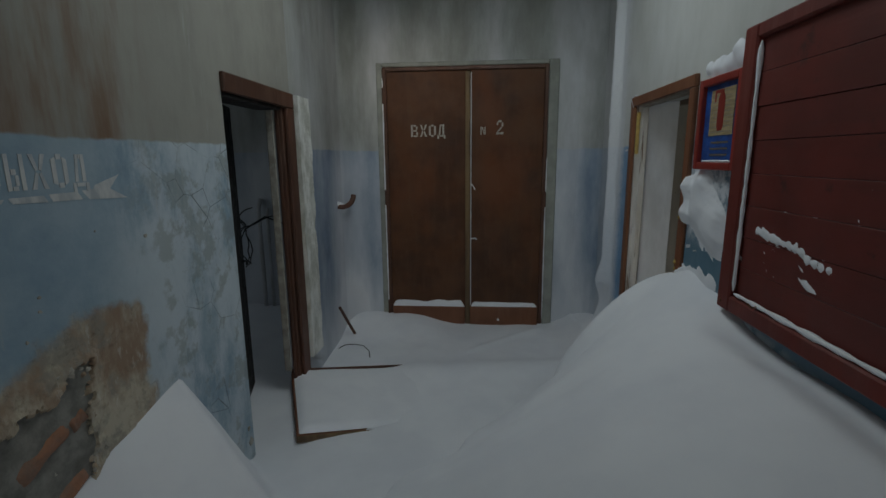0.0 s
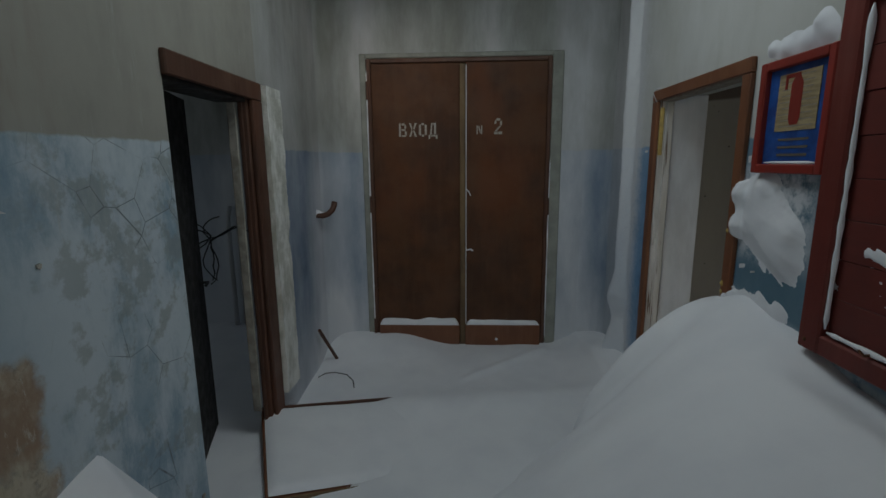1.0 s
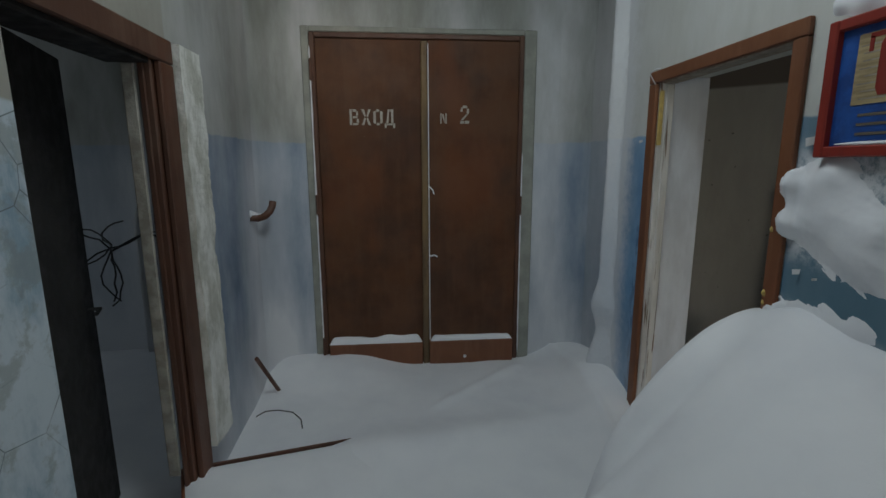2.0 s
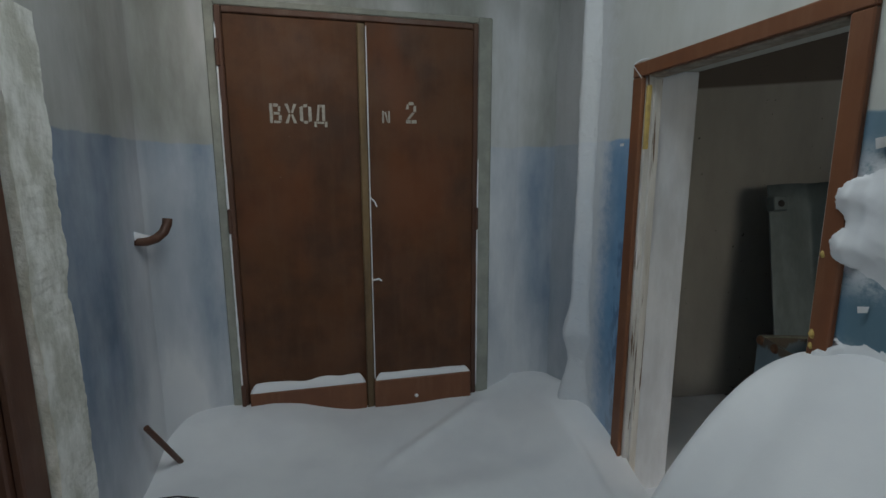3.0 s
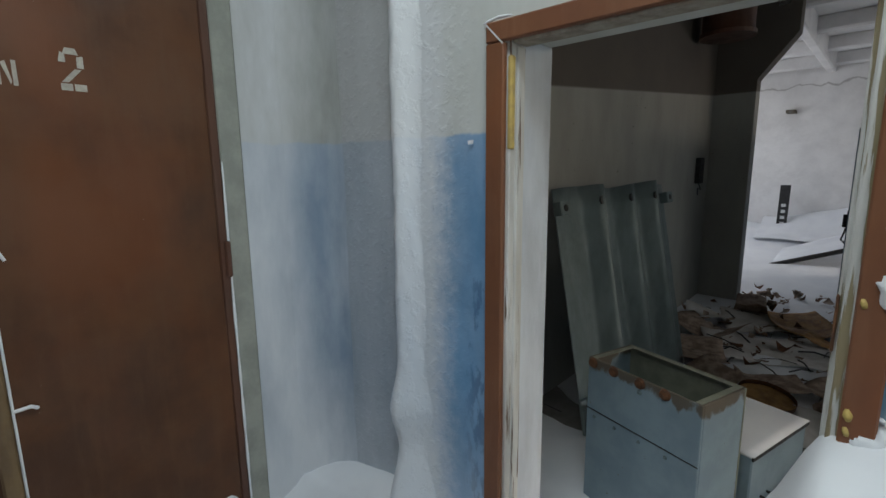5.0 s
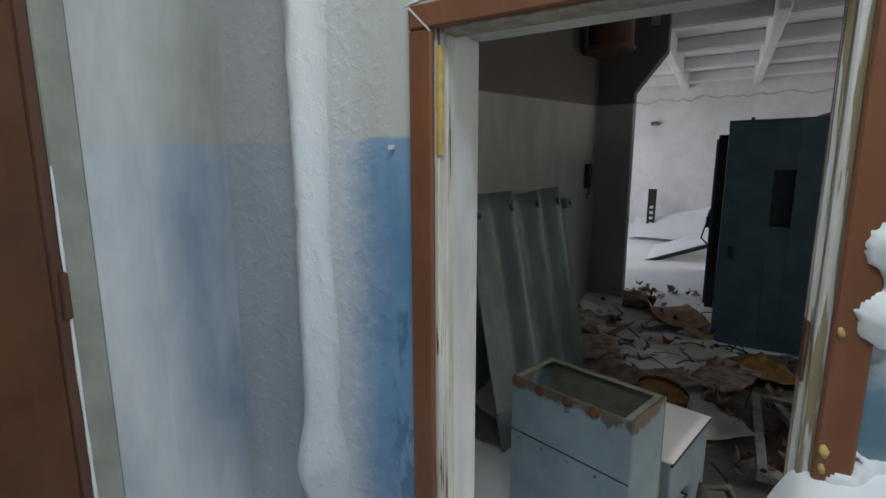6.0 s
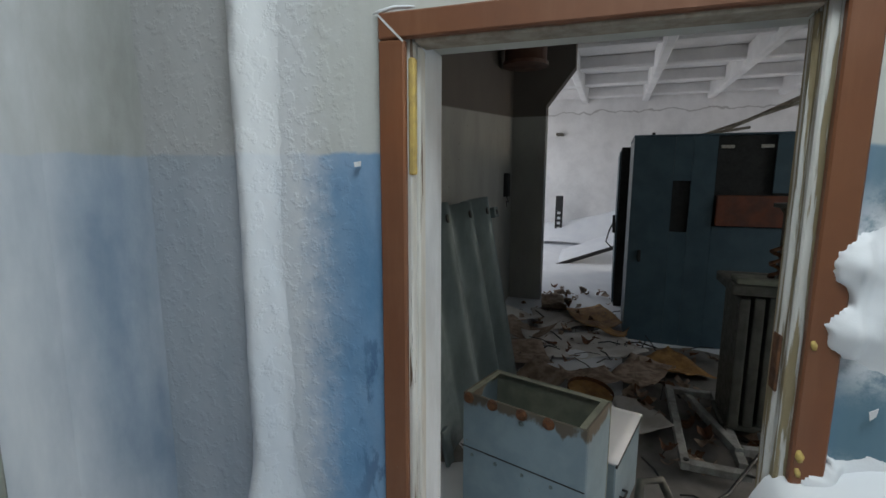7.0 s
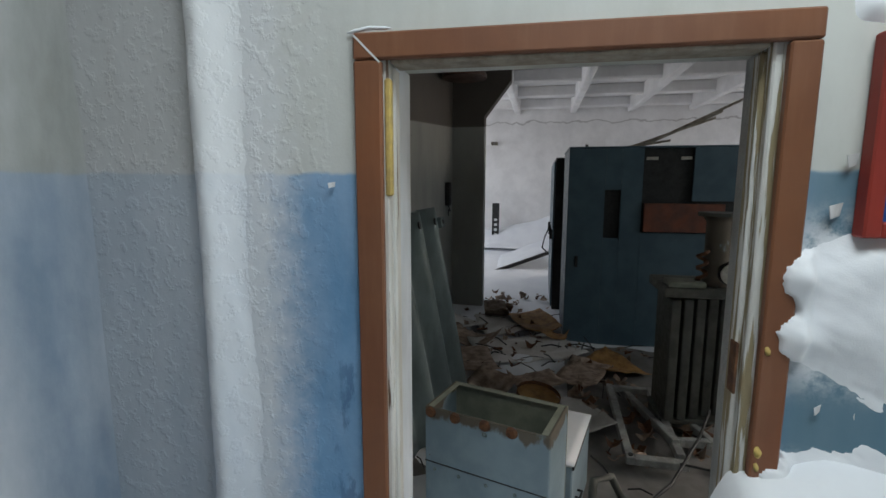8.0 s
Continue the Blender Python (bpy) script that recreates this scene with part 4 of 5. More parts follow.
def wall_snow(name, cells, thick, seed, label, ragged=0.30, face=None):
    """Snow blown flat on to the right wall: round patches (y, z, radius) run together."""
    face = XR if face is None else face
    y0 = min(c[0] - c[2] for c in cells) - 0.06
    y1 = max(c[0] + c[2] for c in cells) + 0.06
    z0 = min(c[1] - c[2] for c in cells) - 0.06
    z1 = max(c[1] + c[2] for c in cells) + 0.06
    ny, nz = int((y1 - y0) / 0.006), int((z1 - z0) / 0.006)
    bm = bmesh.new()
    grid = {}
    for i in range(ny + 1):
        for j in range(nz + 1):
            y, z = y0 + (y1 - y0) * i / ny, z0 + (z1 - z0) * j / nz
            f = sum(math.exp(-((y - c[0]) ** 2 + (z - c[1]) ** 2) / (0.5 * c[2]) ** 2) for c in cells) - 0.42
            f0 = f
            f += ragged * (1.3 * fbm((0.85 * y + 0.5 * z) * 7.0, (0.85 * z - 0.5 * y) * 30.0, seed, 1.0, 3) + 0.4 * fbm(y, z, seed + 3, 50.0, 2)) * (1.0 if y > 2.05 else 0.6)
            if f > -0.35 and y < RD0 + 0.012:
                d = thick * smooth01((0.75 * f0 + 0.25 * f) / 1.5) * (0.9 + 0.12 * fbm(y, z, seed + 1, 9.0, 2)) + 0.012 * max(-0.5, min(0.3, f))
                if f > 0 and face == XR:
                    d += 0.026 * smooth01((y - RD0 + 0.07) / 0.03) * smooth01(f / 0.12)
                grid[i, j] = bm.verts.new((face - d, y, z))
    for i in range(ny):
        for j in range(nz):
            q = [grid.get(k) for k in ((i, j), (i + 1, j), (i + 1, j + 1), (i, j + 1))]
            if all(q):
                bm.faces.new(q)
    bmesh.ops.delete(bm, geom=[v for v in bm.verts if not v.link_faces], context="VERTS")
    return tagged(link(name, bm, M_SNOW, smooth=True), label, "snow")


wall_snow("clinging_snow", [(2.40, 1.56, 0.08), (2.40, 1.43, 0.09), (2.32, 1.54, 0.16), (2.31, 1.43, 0.15), (2.22, 1.49, 0.18), (2.19, 1.37, 0.17), (2.10, 1.33, 0.15), (2.11, 1.44, 0.14), (2.26, 1.60, 0.12)], 0.034, 3,
          "thick snow plastered on the wall beside the door casing", 0.27)
wall_snow("clinging_snow", [(1.75 - 0.03 * k, 1.44 - 0.004 * k - 0.012 * (k > 8), 0.037 - 0.0014 * k) for k in range(13)], 0.0015, 41, "thin streak of snow caught on the red planks", 0.75, XR - 0.036)
wall_snow("clinging_snow", [(2.32, 2.09, 0.07), (2.24, 2.08, 0.09), (2.15, 2.075, 0.10), (2.05, 2.08, 0.10), (2.08, 2.13, 0.07)], 0.032, 8, "lumps of snow stuck above the small sign", 0.16)
wall_snow("clinging_snow", [(2.40, 1.10, 0.09), (2.33, 1.12, 0.12), (2.22, 1.12, 0.12), (2.12, 1.13, 0.10)], 0.02, 11, "snow stuck at the foot of the casing above the drift")


def sign():
    y1, y0, z0, z1 = 2.312, 1.955, 1.645, 2.035
    s = thing("fire_sign", pose(XR, 0, 0), "small fire sign in a red frame, blue ground with cream panel", "sign")
    f = 0.032
    part("backing", box((-0.018, y0 + f, z0 + f), (-0.002, y1 - f, z1 - f)), M_SIGN_BLUE, s)
    part("frame_side", box((-0.04, y0, z0), (-0.002, y0 + f, z1), 0.004), M_SIGN_RED, s)
    part("frame_side", box((-0.04, y1 - f, z0), (-0.002, y1, z1), 0.004), M_SIGN_RED, s)
    part("frame_rail", box((-0.039, y0 + f, z1 - f), (-0.002, y1 - f, z1), 0.004), M_SIGN_RED, s)
    part("frame_rail", box((-0.039, y0 + f, z0), (-0.002, y1 - f, z0 + f), 0.004), M_SIGN_RED, s)
    panel = part("panel", box((-0.0205, y0 + 0.075, z0 + 0.145), (-0.0182, y1 - 0.085, z1 - f - 0.022)), M_SIGN_TAN, s, "faded cream panel")
    rnd = random.Random(3)
    for k in range(9):
        z = z0 + 0.158 + k * 0.0205
        part("printed_bar", box((-0.0212, y0 + 0.08 + rnd.uniform(0, 0.03), z), (-0.0207, y1 - 0.09 - rnd.uniform(0, 0.03), z + 0.004)), M_WOOD, panel)
    mid = (y0 + y1) / 2
    red = bmesh.new()
    merge(red, tube([(-0.0216, mid, z0 + 0.165), (-0.0216, mid, z0 + 0.185), (-0.0216, mid, z0 + 0.30), (-0.0216, mid, z0 + 0.325)], [0.018, 0.028, 0.028, 0.012], 16))
    box((-0.03, mid - 0.012, z0 + 0.32), (-0.012, mid + 0.06, z0 + 0.333), bm=red)
    box((-0.03, mid + 0.048, z0 + 0.285), (-0.012, mid + 0.06, z0 + 0.325), bm=red)
    for v in red.verts:
        v.co.x = -0.0216 + (v.co.x + 0.0216) * 0.04
    part("painted_shape", red, M_SIGN_RED, panel, "red painted shape")
    for k in range(3):
        part("printed_bar", box((-0.0195, y0 + 0.10, z0 + 0.06 + 0.026 * k), (-0.0184, y1 - 0.11, z0 + 0.068 + 0.026 * k)), M_STEEL, s)
    return s


sign()
snow_roll("rim_snow", [(XR - 0.03, 1.99, 1.682), (XR - 0.03, 2.25, 1.682)], 0.008, "snow on the lower rail of the small sign", 9)

# frost grown along the plaster edge in the corner
def frost_edge(u, v):
    """Steep on the lee side, running out flat towards the door casing."""
    z = 0.28 + v * (H - 0.284)
    n = noise.noise(Vector((1, z * 2.2, 3))) + 0.5 * noise.noise(Vector((4, z * 7, u * 3)))
    swell = math.exp(-((z - 0.74) / 0.11) ** 2) + 1.4 * smooth01((0.6 - z) / 0.3)
    wide = 0.098 + 0.02 * n + 0.05 * swell
    if u < 0.72:
        k = u / 0.72
        out = smooth01(k) ** 1.5
        y = 3.735 - wide * (1 - k)
    else:
        k = (u - 0.72) / 0.28
        out = math.cos(k * math.pi / 2)
        y = 3.735 + (0.045 + 0.02 * swell) * math.sin(k * math.pi / 2)
    grain = 0.004 * fbm(y, z, 6, 30.0, 3) * smooth01(u / 0.2) * smooth01((1 - u) / 0.1)
    return Vector((XR + 0.002 - (0.060 + 0.006 * n + 0.045 * swell) * out - grain, y, z))


tagged(link("frost_ridge", sheet(frost_edge, 26, 150), M_RIGHT, smooth=True), "thick white hoarfrost grown along the vertical wall edge", "frost", kind="stuff")
# flecks of peeled paint
rnd = random.Random(12)
for y, z, s in ((2.35, 1.70, 0.022), (2.34, 1.275, 0.014), (2.27, 1.265, 0.006), (3.423, 1.748, 0.010), (2.33, 1.80, 0.02)):
    def flake(u, v, y=y, z=z, s=s):
        return Vector((XR - 0.006 - 0.012 * u, y + s * (u - 0.5) * (1 + 0.4 * v), z + s * 1.2 * (v - 0.5) - 0.3 * s * u))
    tagged(link("paint_flake", sheet(flake, 3, 3, 0.0015), M_FRAMEWHITE), "curled flake of white paint on the wall", "paint flake", "paint flakes")

# ---------------------------------------------------------------- passage, left side
hook = thing("pipe_stub", pose(XL, 3.865, 1.32), "short rusty pipe stub bent upwards out of the wall", "pipe")
part("pipe", tube([(0.0, -0.01, -0.008), (0.035, 0.03, -0.018), (0.065, 0.07, -0.01), (0.088, 0.105, 0.015), (0.10, 0.125, 0.05), (0.103, 0.13, 0.08)], 0.022, 12), M_CASING_DARK, hook, smooth=True)
part("snow_cap", tube([(0.0, -0.01, 0.014), (0.025, 0.02, 0.006), (0.05, 0.05, 0.004)], [0.022, 0.014, 0.004], 8), M_SNOW, hook, "snow on the stub", True)
rod = tagged(link("metal_rod", tube([(-1.055, 3.675, 0.478), (-0.972, 3.885, 0.12)], 0.013, 8), M_CASING_DARK), "thin dark metal rod leaning from the snow", "rod")
loop = tagged(link("wire_loop", tube([(-1.05, 3.56, 0.10), (-1.045, 3.57, 0.16), (-0.985, 3.55, 0.20), (-0.90, 3.51, 0.225), (-0.81, 3.47, 0.23), (-0.76, 3.44, 0.20), (-0.75, 3.43, 0.12)], 0.0035, 6), M_DARK), "bent black wire sticking out of the snow", "wire")


def fallen_leaf():
    d = thing("fallen_door", pose(-0.896, 2.285, 0.155, 5, 7.5, 25), "fallen brown door leaf lying half buried in snow", "door")
    part("panel", box((0, 0, 0.0), (1.9, 0.72, 0.035), 0.004), M_CASING, d)
    part("edge_strip", box((0, -0.008, -0.004), (1.9, -0.0005, 0.04), 0.003), M_KHAKI, d, "splintered edge strip")
    part("edge_strip", box((0.0, 0.72, -0.004), (1.9, 0.73, 0.055), 0.003), M_CASING_DARK, d)

    def cover(u, v):
        x, y = 0.012 + u * 1.88, 0.012 + v * 0.705
        e = smooth01(min(x / 0.05, y / 0.05, (0.72 - y) / 0.04))
        return Vector((x, y, 0.036 + e * (0.028 + 0.018 * fbm(x, y, 7, 2.5))))
    tagged(link("door_snow", sheet(cover, 60, 30), M_SNOW, smooth=True), "blanket of snow over the fallen door", "snow").matrix_world = d.matrix_world
    return d


fallen_leaf()

# stencilled exit sign
lett = thing("wall_stencil", pose(XL, 0, 0), "faded white stencilled word and arrow on the blue wall", "stencil")
stencil("lettering", "ВЫХОД", 0.095, 0.050, 0.016, pose(0.0006, 1.055, 1.631, 90, 0, 90), M_STENCIL_OLD, lett)


def arrow():
    bm = bmesh.new()
    def poly(pts):
        bm.faces.new([bm.verts.new((0.0015, y + 0.066, z + 0.028)) for y, z in pts])
    poly([(0.90, 1.590), (1.04, 1.583), (1.03, 1.572), (0.90, 1.578)])
    poly([(1.05, 1.585), (1.15, 1.585), (1.16, 1.566), (1.06, 1.570)])
    poly([(1.165, 1.587), (1.26, 1.588), (1.275, 1.564), (1.175, 1.566)])
    poly([(1.275, 1.590), (1.318, 1.592), (1.325, 1.604), (1.43, 1.634), (1.385, 1.590), (1.455, 1.555), (1.30, 1.562)])
    return bm


part("arrow", arrow(), M_STENCIL_OLD, lett)

# broken plaster at the foot of the left wall
def gap_edge(y, z):
    """Positive where the plaster has fallen off the masonry."""
    line = 1.01 + 0.22 * (y - 1.0) + 0.05 * math.exp(-((y - 1.2) / 0.05) ** 2)
    f = min(1.235 - 0.10 * max(0.0, 0.9 - z) - y, line - z)
    return f + 0.05 * fbm(y, z, 3, 9.0, 4) + 0.018 * fbm(y, z, 5, 38.0, 3)


def wall_layer(y0, y1, z0, z1, step, out):
    """A layer over the left wall; out(y, z) gives how far it stands off, or None for none."""
    bm = bmesh.new()
    ny, nz = int((y1 - y0) / step), int((z1 - z0) / step)
    grid = {}
    for i in range(ny + 1):
        for j in range(nz + 1):
            y, z = y0 + i * step, z0 + j * step
            d = out(y, z)
            if d is not None:
                grid[i, j] = bm.verts.new((d, y, z))
    for i in range(ny):
        for j in range(nz):
            q = [grid.get(k) for k in ((i, j), (i + 1, j), (i + 1, j + 1), (i, j + 1))]
            if all(q):
                bm.faces.new(q)
    bmesh.ops.delete(bm, geom=[v for v in bm.verts if not v.link_faces], context="VERTS")
    return bm


def skin(y, z):
    """Plaster that curls off the wall towards the gap, with a turned-in lip."""
    f = gap_edge(y, z)
    if f > 0.012:
        return None
    if f > 0.0:
        return 0.003
    lift = smooth01(1 + f / 0.10) * smooth01((y - 0.80) / 0.05) * smooth01((1.40 - y) / 0.05) * smooth01((1.22 - z) / 0.05)
    return 0.0015 + lift * (0.014 + 0.010 * fbm(y, z, 8, 14.0, 2))


def masonry(y, z):
    if gap_edge(y, z) < -0.02:
        return None
    return 0.004 + 0.004 * fbm(y, z, 2, 12.0, 4) + 0.002 * fbm(y, z, 6, 60.0, 2)


patch = thing("broken_plaster", pose(XL, 0, 0), "broken plaster edge with bare brick and render on the wall", "plaster", kind="structure")
part("plaster_skin", wall_layer(0.78, 1.42, 0.55, 1.24, 0.006, skin), M_LEFT, patch, "curling edge of the plaster")
part("masonry", wall_layer(0.78, 1.30, 0.50, 1.12, 0.007, masonry), M_RENDER, patch, "bare grey mortar", True)


def brick_face(y0, z0, y1, z1, seed):
    """A worn brick face, chipped round its edge, running from one end to the other."""
    length, half = math.hypot(y1 - y0, z1 - z0), 0.032
    ang = math.atan2(z1 - z0, y1 - y0)

    def fn(u, v):
        a, b = u * length, (v - 0.5) * 2 * half * (0.8 + 0.35 * noise.noise(Vector((u * 3, seed, 0))))
        edge = smooth01(min(u, 1 - u) / 0.12) * smooth01(min(v, 1 - v) / 0.2)
        return Vector((0.002 + edge * (0.010 + 0.004 * fbm(u, v, seed, 5.0, 3)), y0 + a * math.cos(ang) - b * math.sin(ang), z0 + a * math.sin(ang) + b * math.cos(ang)))
    return sheet(fn, 18, 10)


part("brick", brick_face(1.00, 0.875, 1.165, 0.945, 1), M_BRICK, patch, smooth=True)
part("brick", brick_face(1.17, 0.93, 1.225, 0.955, 4), M_BRICK, patch, smooth=True)
part("brick", brick_face(1.06, 0.72, 1.20, 0.77, 7), M_BRICK, patch, smooth=True)


def shard(rnd, size, thick):
    bm = bmesh.new()
    n = rnd.randint(5, 8)
    ring = []
    for k in range(n):
        a = 2 * math.pi * (k + rnd.uniform(-0.3, 0.3)) / n
        r = size * rnd.uniform(0.55, 1.0)
        ring.append((r * math.cos(a), r * math.sin(a)))
    lo = [bm.verts.new((0, y, z)) for y, z in ring]
    hi = [bm.verts.new((thick * rnd.uniform(0.7, 1.2), y * 0.9, z * 0.9)) for y, z in ring]
    bm.faces.new(hi)
    for k in range(n):
        bm.faces.new((lo[k], lo[(k + 1) % n], hi[(k + 1) % n], hi[k]))
    return bm


rnd = random.Random(5)
for k in range(60):
    # loose chips cling along the broken edge
    y, z = rnd.uniform(0.85, 1.28), rnd.uniform(0.62, 1.12)
    if abs(gap_edge(y, z) + 0.006) > 0.03:
        continue
    bm = shard(rnd, rnd.uniform(0.006, 0.022), rnd.uniform(0.004, 0.010))
    bm.transform(pose(0.008, y, z, rnd.uniform(0, 360), 0, rnd.uniform(-14, 14)))
    part("shard", bm, M_PLASTER if rnd.random() < 0.7 else M_OCHRE, patch)
for y, z, s in ((1.095, 0.83, 0.03), (1.15, 1.34, 0.012), (1.145, 1.30, 0.014), (1.095, 1.23, 0.012), (1.365, 1.49, 0.006), (1.58, 1.44, 0.02), (2.15, 0.24, 0.05), (2.14, 0.32, 0.03)):
    bm = shard(rnd, s * 0.6, 0.003)
    bm.transform(pose(0.001, y, z, rnd.uniform(0, 360)))
    part("shard", bm, M_PLASTER, patch)

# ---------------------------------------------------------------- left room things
leaf = thing("open_door", pose(XL - WL - 0.02, 2.205, 0.1, 0, 0, 108), "near-black door leaf standing open into the side room", "door")
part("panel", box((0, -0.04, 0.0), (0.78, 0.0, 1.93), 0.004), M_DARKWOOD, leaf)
part("handle", tube([(0.70, -0.041, 0.95), (0.70, -0.08, 0.95), (0.62, -0.085, 0.95)], 0.008, 8), M_DARK, leaf)


def wire_tangle():
    w = thing("wire_tangle", pose(-1.97, 3.96, 1.10), "tangle of black torn cables hanging in the side room", "wires")
    rnd = random.Random(8)
    for k in range(9):
        p = Vector((0, 0, 0.03 * k / 9))
        pts = [p.copy()]
        d = Vector((rnd.uniform(-0.3, 1), rnd.uniform(-0.5, 0.3), rnd.uniform(-1.0, 0.6))).normalized()
        for s in range(7):
            d = (d + 0.6 * Vector((rnd.uniform(-1, 1), rnd.uniform(-1, 1), rnd.uniform(-1.0, 0.6)))).normalized()
            p = p + d * 0.055
            pts.append(p.copy())
        part("cable", tube(pts, 0.005, 6), M_DARK, w)
    part("support", tube([(0.02, 0.88, -0.1), (0.0, 0.4, 0.06), (0, 0, 0.0)], 0.008, 6), M_DARK, w)
    return w


wire_tangle()
lp = thing("wall_pipe", pose(-2.2, 4.70, 0), "thin grey pipes running down the side room wall", "pipe")
part("pipe", tube([(0, 0, 0.08), (0, 0, 1.2), (0.02, 0.03, 1.3)], 0.022, 10), M_FRAMEWHITE, lp, smooth=True)
part("pipe", tube([(0.09, 0, 0.08), (0.09, 0, 1.1), (0.09, 0.03, 1.2)], 0.016, 10), M_FRAMEWHITE, lp, smooth=True)

# ---------------------------------------------------------------- small snow and frost in the passage
snow_roll("frost_fringe", [(DX0 + 0.002, YF - 0.032, 0.15), (DX0 + 0.0, YF - 0.033, 1.2), (DX0 + 0.002, YF - 0.032, 2.40)], 0.007, "thin fringe of frost along the door frame", 14, 6)
snow_roll("frost_fringe", [(DX1 + 0.002, YF - 0.031, 0.2), (DX1 + 0.0, YF - 0.032, 1.2), (DX1 + 0.002, YF - 0.031, 1.7)], 0.006, "thin fringe of frost along the door frame", 15, 6)


# ---------------------------------------------------------------- plant room clutter
built = set(scene.objects)
def curled(rnd, w, h, curl, fold):
    """A torn sheet of paper with a curl, a fold and ragged edges."""
    ph, ax = rnd.uniform(0, 6.28), rnd.uniform(0, 3.14)
    seed = rnd.uniform(0, 50)

    def fn(u, v):
        x = (u - 0.5) * w * (1 + 0.10 * noise.noise(Vector((v * 3, seed, 0))))
        y = (v - 0.5) * h * (1 + 0.10 * noise.noise(Vector((u * 3, seed + 9, 0))))
        s = x * math.cos(ax) + y * math.sin(ax)
        z = curl * (s / max(w, h) * 2) ** 2 + fold * abs(math.sin(3.0 * s / max(w, h) + ph)) + 0.05 * max(w, h) * noise.noise(Vector((x * 4 / max(w, h), y * 4 / max(w, h), seed)))
        return Vector((x, y, z))
    return sheet(fn, 12, 9, 0.002)


def floor_z(x, y):
    return 0.012 + 0.03 * fbm(x, y, 4, 0.8) + 0.14 * smooth01((x - 6.5) / 2.5)


rnd = random.Random(21)
BIG = [  # x, y, width, depth, turn, curl, fold, material
    (4.85, 3.02, 1.05, 0.72, -65, 0.03, 0.00, 0), (5.6, 3.35, 0.7, 0.5, 20, 0.03, 0.01, 0), (5.75, 2.98, 0.8, 0.5, 20, 0.20, 0.03, 2), (4.3, 3.55, 0.62, 0.5, 20, 0.07, 0.05, 1),
    (5.0, 3.62, 0.6, 0.45, 70, 0.08, 0.05, 1), (4.2, 2.5, 0.6, 0.36, -20, 0.06, 0.05, 1), (4.5, 2.2, 0.55, 0.4, 40, 0.05, 0.04, 2),
    (6.1, 3.45, 0.5, 0.3, 10, 0.10, 0.06, 1), (3.75, 3.35, 0.5, 0.36, -35, 0.05, 0.05, 1), (5.45, 3.75, 0.45, 0.4, 15, 0.06, 0.05, 0),
    (6.75, 3.42, 0.26, 0.14, 20, 0.04, 0.03, 1), (3.45, 2.55, 0.45, 0.3, 15, 0.04, 0.04, 0), (5.2, 2.72, 0.3, 0.2, 80, 0.08, 0.05, 2), (3.9, 2.9, 0.42, 0.3, 120, 0.06, 0.06, 1),
]
SHADES = (M_PAPER, M_LEAF, M_YELLOW)
NAMES = ("large pale sheet of paper lying on the snowy floor", "crumpled brown torn paper on the snowy floor", "curled yellow-brown card on the snowy floor")
for x, y, w, h, turn, curl, fold, k in BIG:
    ob = tagged(link("torn_sheet", curled(rnd, w, h, curl, fold), SHADES[k], smooth=True), NAMES[k], "paper", "torn sheets")
    ob.matrix_world = pose(x, y, floor_z(x, y) + 0.022, 0, 0, turn)

scraps = bmesh.new()
scraps_dark = bmesh.new()
for k in range(320):
    x = rnd.uniform(2.9, 7.2)
    y = (rnd.uniform(1.7, 4.0) if rnd.random() < 0.6 else rnd.uniform(1.7, 2.6)) if x < 5.1 else rnd.uniform(2.75, 3.65 if x > 6.3 else 4.0)
    if x > 5.2 and rnd.random() < 0.6:
        continue
    s = rnd.uniform(0.03, 0.13)
    bm = curled(rnd, s, s * rnd.uniform(0.25, 0.9), s * rnd.uniform(0.1, 0.5), s * rnd.uniform(0, 0.3))
    merge(scraps if rnd.random() < 0.6 else scraps_dark, bm, pose(x, y, floor_z(x, y) + 0.016 + rnd.uniform(0, 0.03), rnd.uniform(-25, 25), rnd.uniform(-25, 25), rnd.uniform(0, 360)))
tagged(link("paper_scraps", scraps, M_LEAF), "brown scraps of torn paper scattered over the floor", "paper", kind="stuff")
tagged(link("dark_scraps", scraps_dark, M_RUST), "dark rusty scraps and bark-like strips on the floor", "debris", kind="stuff")
twigs = bmesh.new()
for k in range(70):
    x, y = rnd.uniform(2.4, 6.0), rnd.uniform(1.7, 3.9)
    if x > 5.1 and y < 2.75:
        continue
    p = Vector((x, y, floor_z(x, y) + 0.03))
    d = Vector((rnd.uniform(-1, 1), rnd.uniform(-1, 1), rnd.uniform(-0.05, 0.2))).normalized()
    l = rnd.uniform(0.08, 0.4)
    merge(twigs, tube([p, p + d * l * 0.5 + Vector((0, 0, 0.02)), p + d * l], rnd.uniform(0.003, 0.008), 5))
tagged(link("wire_scraps", twigs, M_DARK), "short dark wires and sticks strewn on the floor", "debris", kind="stuff")

tub = thing("round_tin", pose(3.58, 2.90, 0.03, 6, -8, 20), "low round rusty tin standing on the floor", "tin")
part("wall", tube([(0, 0, 0.0), (0, 0, 0.12)], 0.17, 28, caps=False), M_RUST, tub, smooth=True)
part("lid", tube([(0, 0, 0.085), (0, 0, 0.09)], 0.168, 28), M_YELLOW, tub, "yellow-brown inner disc")


